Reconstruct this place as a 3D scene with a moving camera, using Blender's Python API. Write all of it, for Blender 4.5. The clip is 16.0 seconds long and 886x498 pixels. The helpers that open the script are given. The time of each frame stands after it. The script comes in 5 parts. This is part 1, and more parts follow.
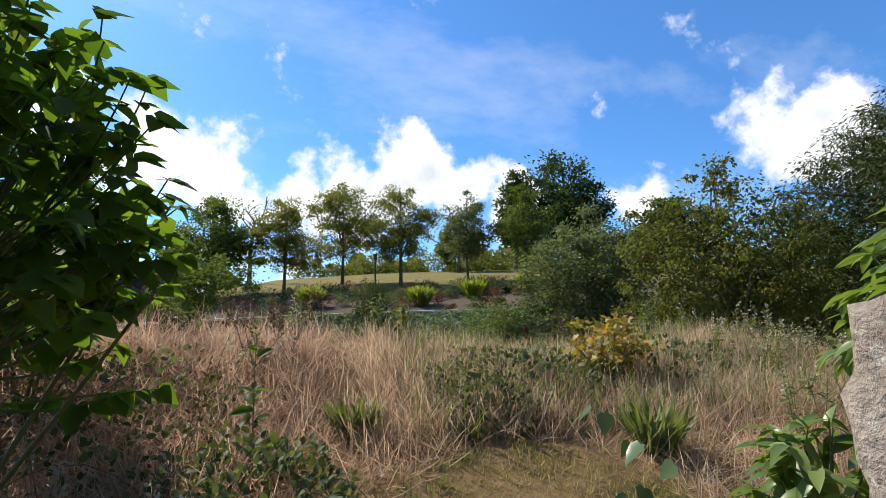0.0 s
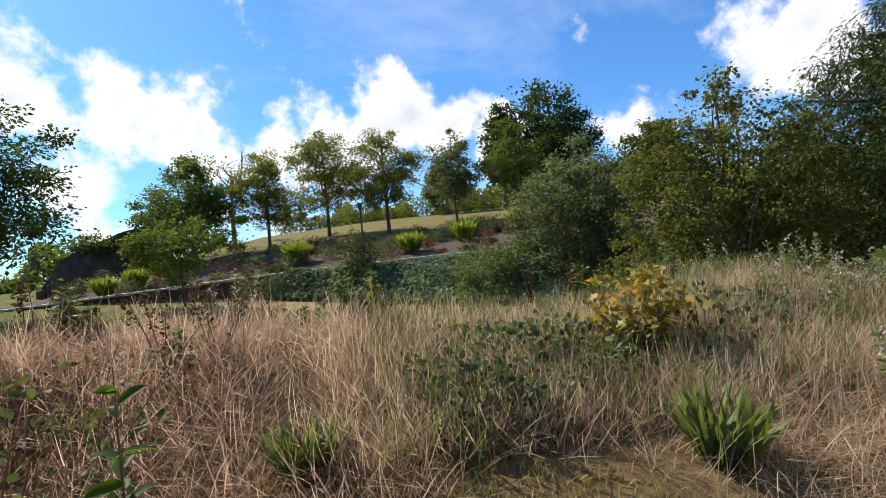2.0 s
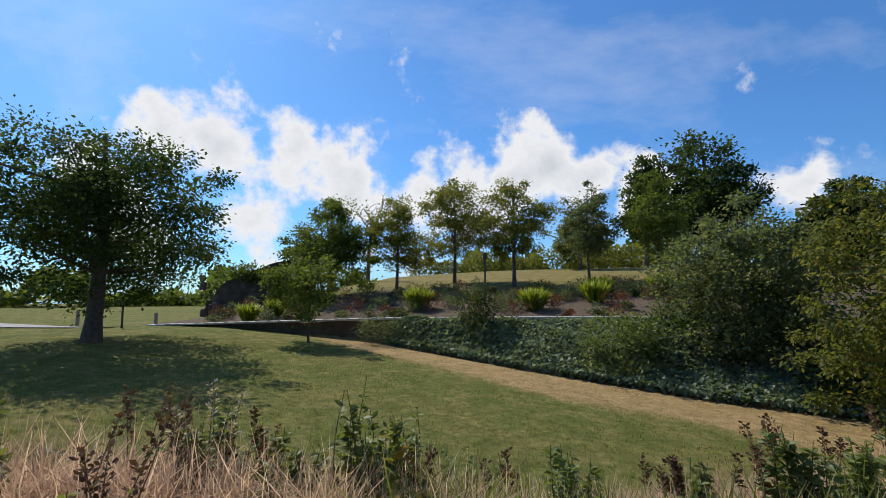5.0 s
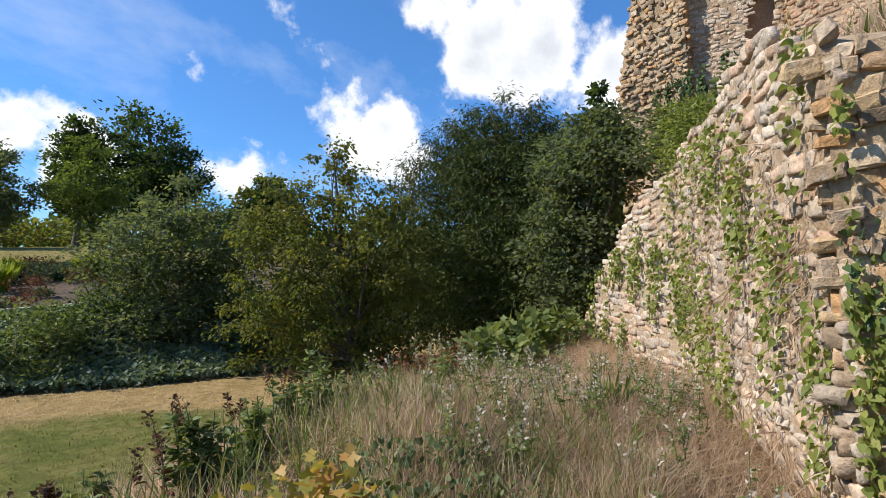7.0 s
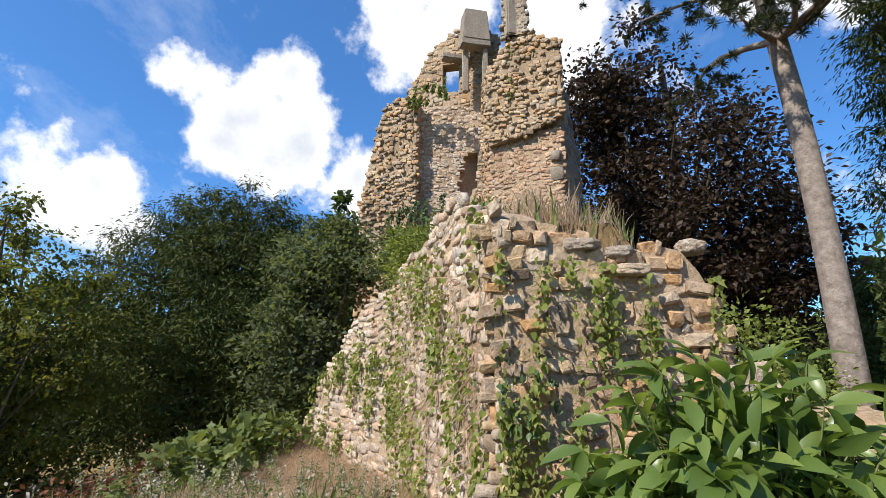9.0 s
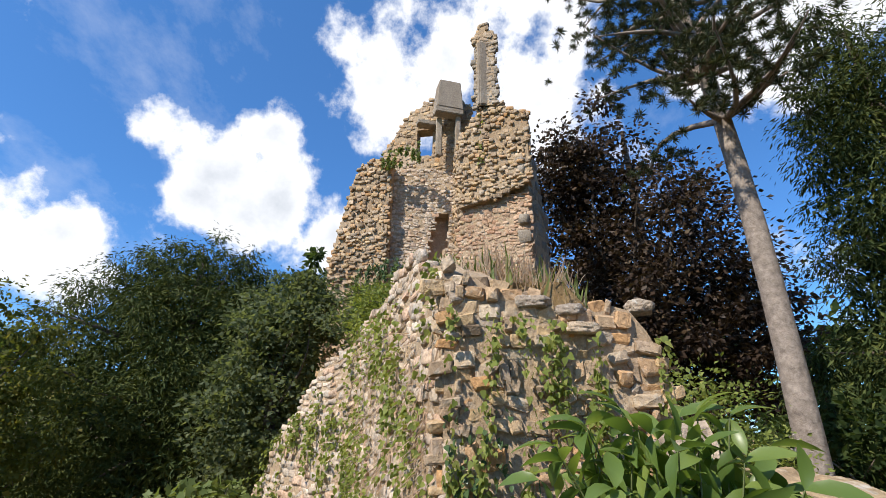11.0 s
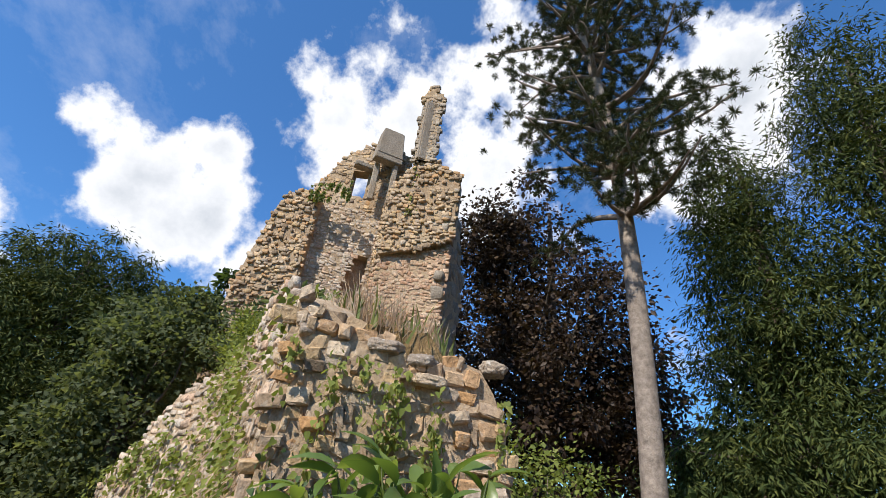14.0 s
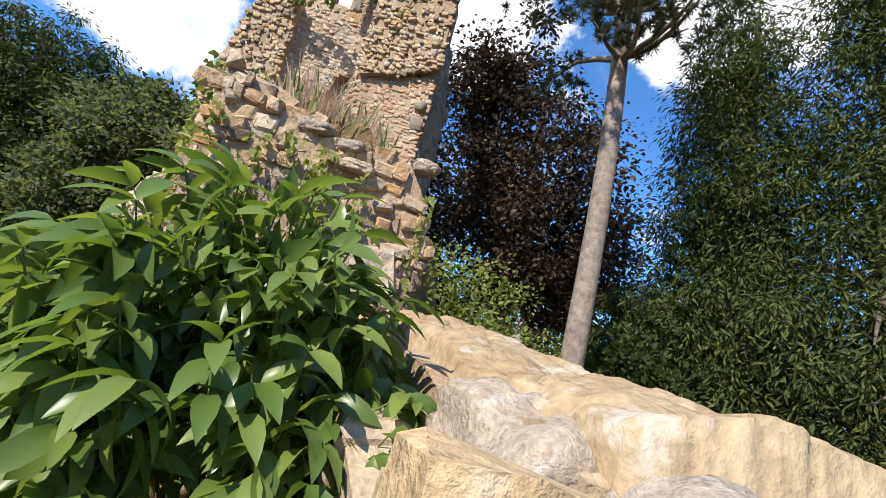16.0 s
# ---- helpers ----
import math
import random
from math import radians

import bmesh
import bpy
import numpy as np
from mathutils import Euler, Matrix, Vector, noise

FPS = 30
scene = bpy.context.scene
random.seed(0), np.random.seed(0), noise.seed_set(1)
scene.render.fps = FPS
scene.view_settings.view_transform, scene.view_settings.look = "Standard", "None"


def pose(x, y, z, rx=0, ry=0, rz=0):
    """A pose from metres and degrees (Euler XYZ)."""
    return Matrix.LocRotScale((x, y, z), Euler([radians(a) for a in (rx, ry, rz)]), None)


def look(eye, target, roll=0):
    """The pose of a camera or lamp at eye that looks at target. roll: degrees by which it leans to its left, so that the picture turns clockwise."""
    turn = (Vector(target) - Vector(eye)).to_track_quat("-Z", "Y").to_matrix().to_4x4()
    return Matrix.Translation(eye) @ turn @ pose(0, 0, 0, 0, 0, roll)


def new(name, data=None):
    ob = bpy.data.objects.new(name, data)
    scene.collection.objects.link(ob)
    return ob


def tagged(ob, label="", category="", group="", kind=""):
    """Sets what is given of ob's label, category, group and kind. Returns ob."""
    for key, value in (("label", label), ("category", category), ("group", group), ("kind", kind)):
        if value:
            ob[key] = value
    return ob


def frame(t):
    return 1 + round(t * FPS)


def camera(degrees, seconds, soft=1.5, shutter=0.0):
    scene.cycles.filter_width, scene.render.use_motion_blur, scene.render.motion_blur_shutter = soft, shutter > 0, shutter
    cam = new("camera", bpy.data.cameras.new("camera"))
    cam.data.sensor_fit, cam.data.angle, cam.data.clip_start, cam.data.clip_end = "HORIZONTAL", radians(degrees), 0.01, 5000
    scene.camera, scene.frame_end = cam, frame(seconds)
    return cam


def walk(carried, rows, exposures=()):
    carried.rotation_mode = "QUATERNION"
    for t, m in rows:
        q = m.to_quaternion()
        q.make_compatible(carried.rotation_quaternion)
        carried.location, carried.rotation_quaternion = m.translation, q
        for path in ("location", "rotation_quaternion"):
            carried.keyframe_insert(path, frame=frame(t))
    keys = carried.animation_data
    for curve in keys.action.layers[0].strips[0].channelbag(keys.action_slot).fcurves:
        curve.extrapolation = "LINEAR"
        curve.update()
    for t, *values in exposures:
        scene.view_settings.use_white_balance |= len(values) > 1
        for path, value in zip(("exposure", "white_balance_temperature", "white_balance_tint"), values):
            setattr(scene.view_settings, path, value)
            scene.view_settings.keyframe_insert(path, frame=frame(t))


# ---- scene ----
cam = camera(86.0, 16.0, soft=0.8)
PATH = [
    (0, (-0.147, 2.028, 1.143), (0.239, 3.979, 1.358), -0.8),
    (0.5, (-0.101, 2.121, 1.203), (0.646, 3.949, 1.518), -1.0),
    (1, (-0.016, 2.385, 1.205), (0.617, 4.278, 1.332), -3.0),
    (1.5, (0.021, 2.646, 1.186), (0.591, 4.558, 1.047), -4.0),
    (2, (0.126, 2.922, 1.278), (0.543, 4.878, 1.249), -5.4),
    (2.5, (0.209, 3.21, 1.379), (-0.002, 5.194, 1.523), -1.7),
    (3, (0.256, 3.51, 1.403), (-0.047, 5.478, 1.581), -1.1),
    (3.2, (0.276, 3.6, 1.427), (-0.073, 5.566, 1.548), -1.2),
    (5.3, (0.759, 4.347, 1.662), (0.783, 6.337, 1.861), 0.7),
    (5.5, (0.815, 4.39, 1.66), (1.02, 6.371, 1.839), 0.8),
    (6, (0.819, 4.396, 1.665), (1.54, 6.256, 1.819), -2.6),
    (6.5, (0.91, 4.478, 1.627), (2.205, 5.995, 1.775), -5.3),
    (7, (0.917, 4.465, 1.629), (2.602, 5.54, 1.703), -2.1),
    (7.5, (0.794, 4.444, 1.641), (2.704, 5.015, 1.81), -1.0),
    (8, (0.798, 4.401, 1.654), (2.766, 4.655, 1.9), -1.2),
    (8.5, (0.79, 4.371, 1.683), (2.757, 4.473, 2.027), 1.5),
    (9, (0.767, 4.347, 1.718), (2.714, 4.39, 2.172), 0.5),
    (9.5, (0.746, 4.345, 1.759), (2.667, 4.366, 2.314), 1.4),
    (9.7, (0.754, 4.346, 1.777), (2.66, 4.363, 2.382), 1.7),
    (11.8, (0.791, 4.046, 1.622), (2.648, 3.939, 2.358), 2.5),
    (12, (0.799, 4.021, 1.631), (2.65, 3.87, 2.372), 4.0),
    (12.5, (0.776, 3.925, 1.67), (2.576, 3.738, 2.522), 3.4),
    (13, (0.775, 3.82, 1.704), (2.527, 3.718, 2.664), 2.9),
    (13.5, (0.794, 3.737, 1.679), (2.545, 3.533, 2.624), 4.8),
    (14, (0.829, 3.683, 1.64), (2.574, 3.376, 2.567), 8.3),
    (14.5, (0.84, 3.604, 1.587), (2.66, 3.511, 2.412), 8.5),
    (15, (0.803, 3.495, 1.528), (2.686, 3.503, 2.204), 11.0),
    (15.5, (0.812, 3.351, 1.425), (2.742, 3.185, 1.924), 18.9),
    (16, (0.879, 3.176, 1.368), (2.782, 2.672, 1.722), 14.1),
]
EXPOSURES = [(0, 0.4), (0.5, 0.1), (1.2, 0.12), (2, 0.35), (3, 0.25), (5.5, -0.05), (6.5, 0.25), (7.5, 0.45), (9, 0.45), (12.5, 0.35), (14.5, 0.32), (16, 0.65)]
walk(cam, [(t, look(eye, target, roll)) for t, eye, target, roll in PATH], EXPOSURES)

# ---- light ----
SUN_YAW, SUN_EL = radians(42), radians(44)
sun_way = Vector((-math.sin(SUN_YAW) * math.cos(SUN_EL), math.cos(SUN_YAW) * math.cos(SUN_EL), math.sin(SUN_EL)))
sun = new("sun", bpy.data.lights.new("sun", "SUN"))
sun.data.energy, sun.data.angle, sun.data.color = 5.0, radians(0.53), (1.0, 0.93, 0.82)
sun.matrix_world = look(sun_way * 100, (0, 0, 0))

# cumulus puffs: the way to each and its radius in radians
CLOUDS = [
    (-0.542, 0.791, 0.285, 0.081), (-0.447, 0.851, 0.275, 0.102), (-0.352, 0.892, 0.285, 0.102), (-0.265, 0.923, 0.280, 0.096),
    (-0.367, 0.900, 0.235, 0.096), (-0.419, 0.894, 0.159, 0.107), (-0.105, 0.966, 0.236, 0.081), (0.001, 0.971, 0.241, 0.091),
    (0.082, 0.968, 0.238, 0.107), (0.168, 0.948, 0.268, 0.096), (0.239, 0.943, 0.232, 0.085), (0.557, 0.808, 0.193, 0.085),
    (0.749, 0.599, 0.283, 0.118), (0.730, 0.488, 0.478, 0.070), (0.800, 0.417, 0.431, 0.096), (0.865, 0.291, 0.409, 0.107),
    (0.912, 0.196, 0.361, 0.096), (0.788, 0.305, 0.535, 0.059), (0.808, 0.107, 0.579, 0.107), (0.767, 0.088, 0.635, 0.107),
    (0.740, -0.012, 0.673, 0.118), (0.678, -0.151, 0.720, 0.161), (0.771, -0.204, 0.603, 0.139), (0.474, -0.555, 0.683, 0.150),
    (0.628, -0.512, 0.586, 0.118),
    (-0.230, 0.930, 0.245, 0.090), (-0.020, 0.975, 0.200, 0.080), (0.070, 0.972, 0.200, 0.085), (0.330, 0.925, 0.190, 0.070),
    (-0.640, 0.740, 0.170, 0.090), (-0.590, 0.790, 0.120, 0.080),
]


def make_world():
    world = bpy.data.worlds.new("sky")
    scene.world = world
    world.use_nodes = True
    nt = world.node_tree
    nt.nodes.clear()
    sky = nt.nodes.new("ShaderNodeTexSky")
    sky.sky_type, sky.sun_disc = "NISHITA", False
    sky.sun_elevation, sky.sun_rotation = SUN_EL, -SUN_YAW
    sky.air_density, sky.dust_density, sky.ozone_density = 1.0, 0.5, 1.6
    co = nt.nodes.new("ShaderNodeTexCoord")
    big = nt.nodes.new("ShaderNodeTexNoise")
    big.inputs["Scale"].default_value, big.inputs["Detail"].default_value, big.inputs["Roughness"].default_value = 6.5, 10.0, 0.6
    nt.links.new(co.outputs["Generated"], big.inputs["Vector"])
    last = None
    for x, y, z, r in CLOUDS:
        dist = nt.nodes.new("ShaderNodeVectorMath")
        dist.operation = "DISTANCE"
        nt.links.new(co.outputs["Generated"], dist.inputs[0])
        dist.inputs[1].default_value = Vector((x, y, z)).normalized()
        rng = nt.nodes.new("ShaderNodeMapRange")
        rng.inputs["From Min"].default_value, rng.inputs["From Max"].default_value = r * 1.5, 0.0
        nt.links.new(dist.outputs["Value"], rng.inputs["Value"])
        if last:
            mx = nt.nodes.new("ShaderNodeMath")
            mx.operation = "SMOOTH_MAX"
            mx.inputs[2].default_value = 0.15
            nt.links.new(last, mx.inputs[0])
            nt.links.new(rng.outputs[0], mx.inputs[1])
            last = mx.outputs[0]
        else:
            last = rng.outputs[0]
    nz = nt.nodes.new("ShaderNodeMath")
    nz.operation = "MULTIPLY_ADD"
    nz.inputs[1].default_value, nz.inputs[2].default_value = 2.5, -1.33
    nt.links.new(big.outputs["Fac"], nz.inputs[0])
    add = nt.nodes.new("ShaderNodeMath")
    add.operation = "ADD"
    nt.links.new(last, add.inputs[0])
    nt.links.new(nz.outputs[0], add.inputs[1])
    ramp = nt.nodes.new("ShaderNodeMapRange")
    ramp.interpolation_type = "SMOOTHSTEP"
    ramp.inputs["From Min"].default_value, ramp.inputs["From Max"].default_value = 0.24, 0.6
    nt.links.new(add.outputs[0], ramp.inputs["Value"])
    # thick hearts of the clouds are greyer
    grey = nt.nodes.new("ShaderNodeMapRange")
    grey.inputs["From Min"].default_value, grey.inputs["From Max"].default_value = 0.6, 1.25
    nt.links.new(add.outputs[0], grey.inputs["Value"])
    col = nt.nodes.new("ShaderNodeMix")
    col.data_type = "RGBA"
    nt.links.new(grey.outputs[0], col.inputs[0])
    col.inputs[6].default_value, col.inputs[7].default_value = (7.5, 7.6, 7.9, 1), (4.9, 5.2, 5.7, 1)
    # thin high veil
    veil_map = nt.nodes.new("ShaderNodeMapping")
    veil_map.inputs["Scale"].default_value = (1.2, 3.2, 3.5)
    nt.links.new(co.outputs["Generated"], veil_map.inputs["Vector"])
    veil = nt.nodes.new("ShaderNodeTexNoise")
    veil.inputs["Scale"].default_value, veil.inputs["Detail"].default_value, veil.inputs["Roughness"].default_value = 1.6, 8.0, 0.62
    nt.links.new(veil_map.outputs[0], veil.inputs["Vector"])
    vr = nt.nodes.new("ShaderNodeMapRange")
    vr.inputs["From Min"].default_value, vr.inputs["From Max"].default_value, vr.inputs["To Max"].default_value = 0.52, 0.85, 0.35
    nt.links.new(veil.outputs["Fac"], vr.inputs["Value"])
    fac = nt.nodes.new("ShaderNodeMath")
    fac.operation = "MAXIMUM"
    nt.links.new(ramp.outputs[0], fac.inputs[0])
    nt.links.new(vr.outputs[0], fac.inputs[1])
    tint = nt.nodes.new("ShaderNodeMix")
    tint.data_type, tint.blend_type = "RGBA", "MULTIPLY"
    tint.inputs[0].default_value = 1.0
    nt.links.new(sky.outputs[0], tint.inputs[6])
    tint.inputs[7].default_value = (0.4, 0.72, 1.08, 1)
    mix = nt.nodes.new("ShaderNodeMix")
    mix.data_type = "RGBA"
    nt.links.new(fac.outputs[0], mix.inputs[0])
    lift = nt.nodes.new("ShaderNodeMix")
    lift.data_type, lift.blend_type = "RGBA", "ADD"
    lift.inputs[0].default_value = 1.0
    nt.links.new(tint.outputs[2], lift.inputs[6])
    lift.inputs[7].default_value = (0.12, 0.42, 1.0, 1)
    nt.links.new(lift.outputs[2], mix.inputs[6])
    nt.links.new(col.outputs[2], mix.inputs[7])
    bg = nt.nodes.new("ShaderNodeBackground")
    bg.inputs["Strength"].default_value = 0.115
    nt.links.new(mix.outputs[2], bg.inputs["Color"])
    out = nt.nodes.new("ShaderNodeOutputWorld")
    nt.links.new(bg.outputs[0], out.inputs[0])


make_world()


# ---- materials ----
def mat_new(name):
    m = bpy.data.materials.new(name)
    m.use_nodes = True
    nt = m.node_tree
    return m, nt, nt.nodes["Principled BSDF"]


def noise_node(nt, scale, detail=4.0, rough=0.6, space="Object"):
    co = nt.nodes.new("ShaderNodeTexCoord")
    n = nt.nodes.new("ShaderNodeTexNoise")
    n.inputs["Scale"].default_value, n.inputs["Detail"].default_value, n.inputs["Roughness"].default_value = scale, detail, rough
    nt.links.new(co.outputs[space], n.inputs["Vector"])
    return n.outputs["Fac"]


def ramp_node(nt, fac, stops):
    r = nt.nodes.new("ShaderNodeValToRGB")
    while len(r.color_ramp.elements) < len(stops):
        r.color_ramp.elements.new(0.5)
    for e, (p, c) in zip(r.color_ramp.elements, stops):
        e.position, e.color = p, (*c, 1)
    nt.links.new(fac, r.inputs[0])
    return r.outputs[0]


def mix_node(nt, fac, a, b, blend="MIX"):
    m = nt.nodes.new("ShaderNodeMix")
    m.data_type, m.blend_type = "RGBA", blend
    for sock, v in ((m.inputs[0], fac), (m.inputs[6], a), (m.inputs[7], b)):
        if isinstance(v, (int, float)):
            sock.default_value = v
        elif isinstance(v, tuple):
            sock.default_value = (*v, 1)
        else:
            nt.links.new(v, sock)
    return m.outputs[2]


def bump(nt, bsdf, fac, strength, distance):
    b = nt.nodes.new("ShaderNodeBump")
    b.inputs["Strength"].default_value, b.inputs["Distance"].default_value = strength, distance
    nt.links.new(fac, b.inputs["Height"])
    nt.links.new(b.outputs[0], bsdf.inputs["Normal"])


def leaf_mat(name, stops, rough=0.65, through_light=0.5, patch=1.5, shine=0.18, glow=(1.5, 1.45, 0.7)):
    """Leaves: each leaf its own tone, patches of tone over the crown, light shining through."""
    m, nt, b = mat_new(name)
    geo = nt.nodes.new("ShaderNodeNewGeometry")
    rnd = geo.outputs["Random Per Island"]
    big = noise_node(nt, patch, 2.0)
    s = nt.nodes.new("ShaderNodeMath")
    s.operation = "MULTIPLY_ADD"
    s.inputs[1].default_value = 0.6
    nt.links.new(rnd, s.inputs[0])
    half = nt.nodes.new("ShaderNodeMath")
    half.operation = "MULTIPLY_ADD"
    half.inputs[1].default_value, half.inputs[2].default_value = 0.9, -0.25
    nt.links.new(big, half.inputs[0])
    nt.links.new(half.outputs[0], s.inputs[2])
    col = ramp_node(nt, s.outputs[0], stops)
    nt.links.new(col, b.inputs["Base Color"])
    b.inputs["Roughness"].default_value = rough
    b.inputs["Specular IOR Level"].default_value = shine
    tr = nt.nodes.new("ShaderNodeBsdfTranslucent")
    lit = mix_node(nt, 1.0, col, glow, "MULTIPLY")
    nt.links.new(lit, tr.inputs["Color"])
    mx = nt.nodes.new("ShaderNodeMixShader")
    mx.inputs[0].default_value = through_light
    nt.links.new(b.outputs[0], mx.inputs[1])
    nt.links.new(tr.outputs[0], mx.inputs[2])
    nt.links.new(mx.outputs[0], nt.nodes["Material Output"].inputs[0])
    return m


def bark_mat(name, a, c, scale=6.0):
    m, nt, b = mat_new(name)
    n = noise_node(nt, scale, 6.0, 0.7)
    nt.links.new(ramp_node(nt, n, [(0.3, a), (0.7, c)]), b.inputs["Base Color"])
    b.inputs["Roughness"].default_value = 0.9
    bump(nt, b, n, 0.8, 0.03)
    return m


def stone_mat(name, stops, lichen=0.35, scale=9.0):
    """Rubble stone: a tone for each stone, grain, pale lichen spots and dark stains."""
    m, nt, b = mat_new(name)
    info = nt.nodes.new("ShaderNodeObjectInfo")
    geo = nt.nodes.new("ShaderNodeNewGeometry")
    pick = nt.nodes.new("ShaderNodeMath")
    pick.operation = "ADD"
    nt.links.new(info.outputs["Random"], pick.inputs[0])
    nt.links.new(geo.outputs["Random Per Island"], pick.inputs[1])
    fr = nt.nodes.new("ShaderNodeMath")
    fr.operation = "FRACT"
    nt.links.new(pick.outputs[0], fr.inputs[0])
    col = ramp_node(nt, fr.outputs[0], stops)
    co = nt.nodes.new("ShaderNodeNewGeometry").outputs["Position"]

    def world_noise(s, d=5.0, r=0.65):
        n = nt.nodes.new("ShaderNodeTexNoise")
        n.inputs["Scale"].default_value, n.inputs["Detail"].default_value, n.inputs["Roughness"].default_value = s, d, r
        nt.links.new(co, n.inputs["Vector"])
        return n.outputs["Fac"]
    grain = world_noise(scale * 3)
    col = mix_node(nt, 0.85, col, ramp_node(nt, grain, [(0.25, (0.45, 0.43, 0.4)), (0.75, (1.25, 1.22, 1.15))]), "MULTIPLY")
    stain = ramp_node(nt, world_noise(0.9), [(0.35, (0.0,) * 3), (0.7, (1.0,) * 3)])
    col = mix_node(nt, stain, col, mix_node(nt, 1.0, col, (0.72, 0.66, 0.6), "MULTIPLY"))
    spots = ramp_node(nt, world_noise(scale), [(0.56, (0.0,) * 3), (0.66, (lichen,) * 3)])
    col = mix_node(nt, spots, col, (0.5, 0.49, 0.44))
    col = mix_node(nt, 1.0, col, (1.03, 0.98, 0.95), "MULTIPLY")
    nt.links.new(col, b.inputs["Base Color"])
    b.inputs["Roughness"].default_value, b.inputs["Specular IOR Level"].default_value = 0.92, 0.15
    bump(nt, b, grain, 0.9, 0.02)
    return m


M_STONE = stone_mat("rubble_stone", [(0.0, (0.2, 0.16, 0.12)), (0.2, (0.46, 0.38, 0.29)), (0.45, (0.58, 0.45, 0.28)), (0.7, (0.45, 0.4, 0.34)), (0.9, (0.55, 0.35, 0.18)), (1.0, (0.64, 0.58, 0.48))])
M_STONE_PALE = stone_mat("pale_stone", [(0.0, (0.4, 0.36, 0.32)), (0.35, (0.6, 0.53, 0.45)), (0.6, (0.52, 0.49, 0.45)), (0.8, (0.58, 0.43, 0.33)), (1.0, (0.72, 0.67, 0.59))])
M_STONE_PINK = stone_mat("rosy_stone", [(0.0, (0.4, 0.28, 0.21)), (0.4, (0.52, 0.4, 0.3)), (0.7, (0.5, 0.32, 0.22)), (1.0, (0.58, 0.48, 0.38))])
M_ASHLAR = stone_mat("grey_ashlar", [(0.0, (0.28, 0.26, 0.23)), (0.5, (0.36, 0.33, 0.29)), (1.0, (0.42, 0.39, 0.34))], 0.2)
M_LICHEN = stone_mat("lichened_grey_stone", [(0.0, (0.36, 0.33, 0.3)), (0.5, (0.46, 0.42, 0.37)), (1.0, (0.55, 0.47, 0.37))], 0.85, 16.0)
M_MORTAR = stone_mat("lime_mortar", [(0.0, (0.42, 0.34, 0.25)), (1.0, (0.5, 0.41, 0.3))], 0.25)
M_CAP = stone_mat("buff_mortar_capping", [(0.0, (0.38, 0.3, 0.2)), (1.0, (0.46, 0.37, 0.25))], 0.6, 5.0)
M_DARKROCK = stone_mat("dark_rubble", [(0.0, (0.1, 0.085, 0.07)), (1.0, (0.17, 0.14, 0.11))], 0.1, 1.0)

M_BARK = bark_mat("brown_bark", (0.05, 0.038, 0.028), (0.15, 0.115, 0.085))
M_BARK_PINE = bark_mat("grey_pine_bark", (0.13, 0.1, 0.08), (0.33, 0.27, 0.22), 9.0)
M_TWIG = bark_mat("dry_twig", (0.12, 0.09, 0.07), (0.3, 0.24, 0.18), 20.0)
G1, G2, G3 = (0.03, 0.05, 0.012), (0.065, 0.1, 0.02), (0.11, 0.14, 0.035)
L_OAK = leaf_mat("oak_leaf", [(0.0, (0.06, 0.085, 0.02)), (0.6, (0.105, 0.14, 0.032)), (1.0, (0.17, 0.2, 0.05))])
L_DARK = leaf_mat("dark_oak_leaf", [(0.0, (0.022, 0.04, 0.012)), (0.6, (0.045, 0.07, 0.02)), (1.0, (0.08, 0.105, 0.03))])
L_AUTUMN = leaf_mat("turning_leaf", [(0.0, (0.09, 0.11, 0.03)), (0.5, (0.155, 0.175, 0.045)), (0.8, (0.22, 0.2, 0.055)), (1.0, (0.27, 0.18, 0.06))])
L_CHERRY = leaf_mat("cherry_leaf", [(0.0, (0.07, 0.085, 0.022)), (0.6, (0.125, 0.14, 0.035)), (0.9, (0.19, 0.165, 0.045)), (1.0, (0.26, 0.14, 0.05))])
L_OLIVE = leaf_mat("grey_green_leaf", [(0.0, (0.065, 0.085, 0.04)), (0.6, (0.12, 0.145, 0.075)), (1.0, (0.18, 0.2, 0.11))])
L_YEW = leaf_mat("yew_needle", [(0.0, (0.022, 0.036, 0.011)), (0.5, (0.05, 0.07, 0.018)), (1.0, (0.13, 0.14, 0.034))], 0.7, 0.15)
L_COPPER = leaf_mat("copper_beech_leaf", [(0.0, (0.022, 0.016, 0.012)), (0.6, (0.05, 0.032, 0.022)), (1.0, (0.11, 0.075, 0.04))], 0.5, 0.2)
L_PINE = leaf_mat("pine_needle", [(0.0, (0.025, 0.036, 0.018)), (0.6, (0.06, 0.075, 0.035)), (1.0, (0.12, 0.1, 0.05))], 0.5, 0.15)
L_IVY = leaf_mat("ivy_leaf", [(0.0, (0.03, 0.055, 0.02)), (0.6, (0.075, 0.12, 0.05)), (1.0, (0.13, 0.18, 0.08))], 0.3, 0.2)
L_BANK = leaf_mat("bank_ivy_leaf", [(0.0, (0.07, 0.1, 0.055)), (0.6, (0.16, 0.21, 0.13)), (1.0, (0.26, 0.31, 0.2))], 0.6, 0.3, 1.5, 0.25)
L_LIME = leaf_mat("lime_grass_blade", [(0.0, (0.14, 0.19, 0.015)), (1.0, (0.28, 0.32, 0.03))], 0.5, 0.4)
L_SHRUB = leaf_mat("glossy_shrub_leaf", [(0.0, (0.07, 0.12, 0.028)), (0.5, (0.13, 0.195, 0.045)), (0.85, (0.22, 0.28, 0.07)), (1.0, (0.32, 0.34, 0.08))], 0.36, 0.42, 3.0, 0.5)
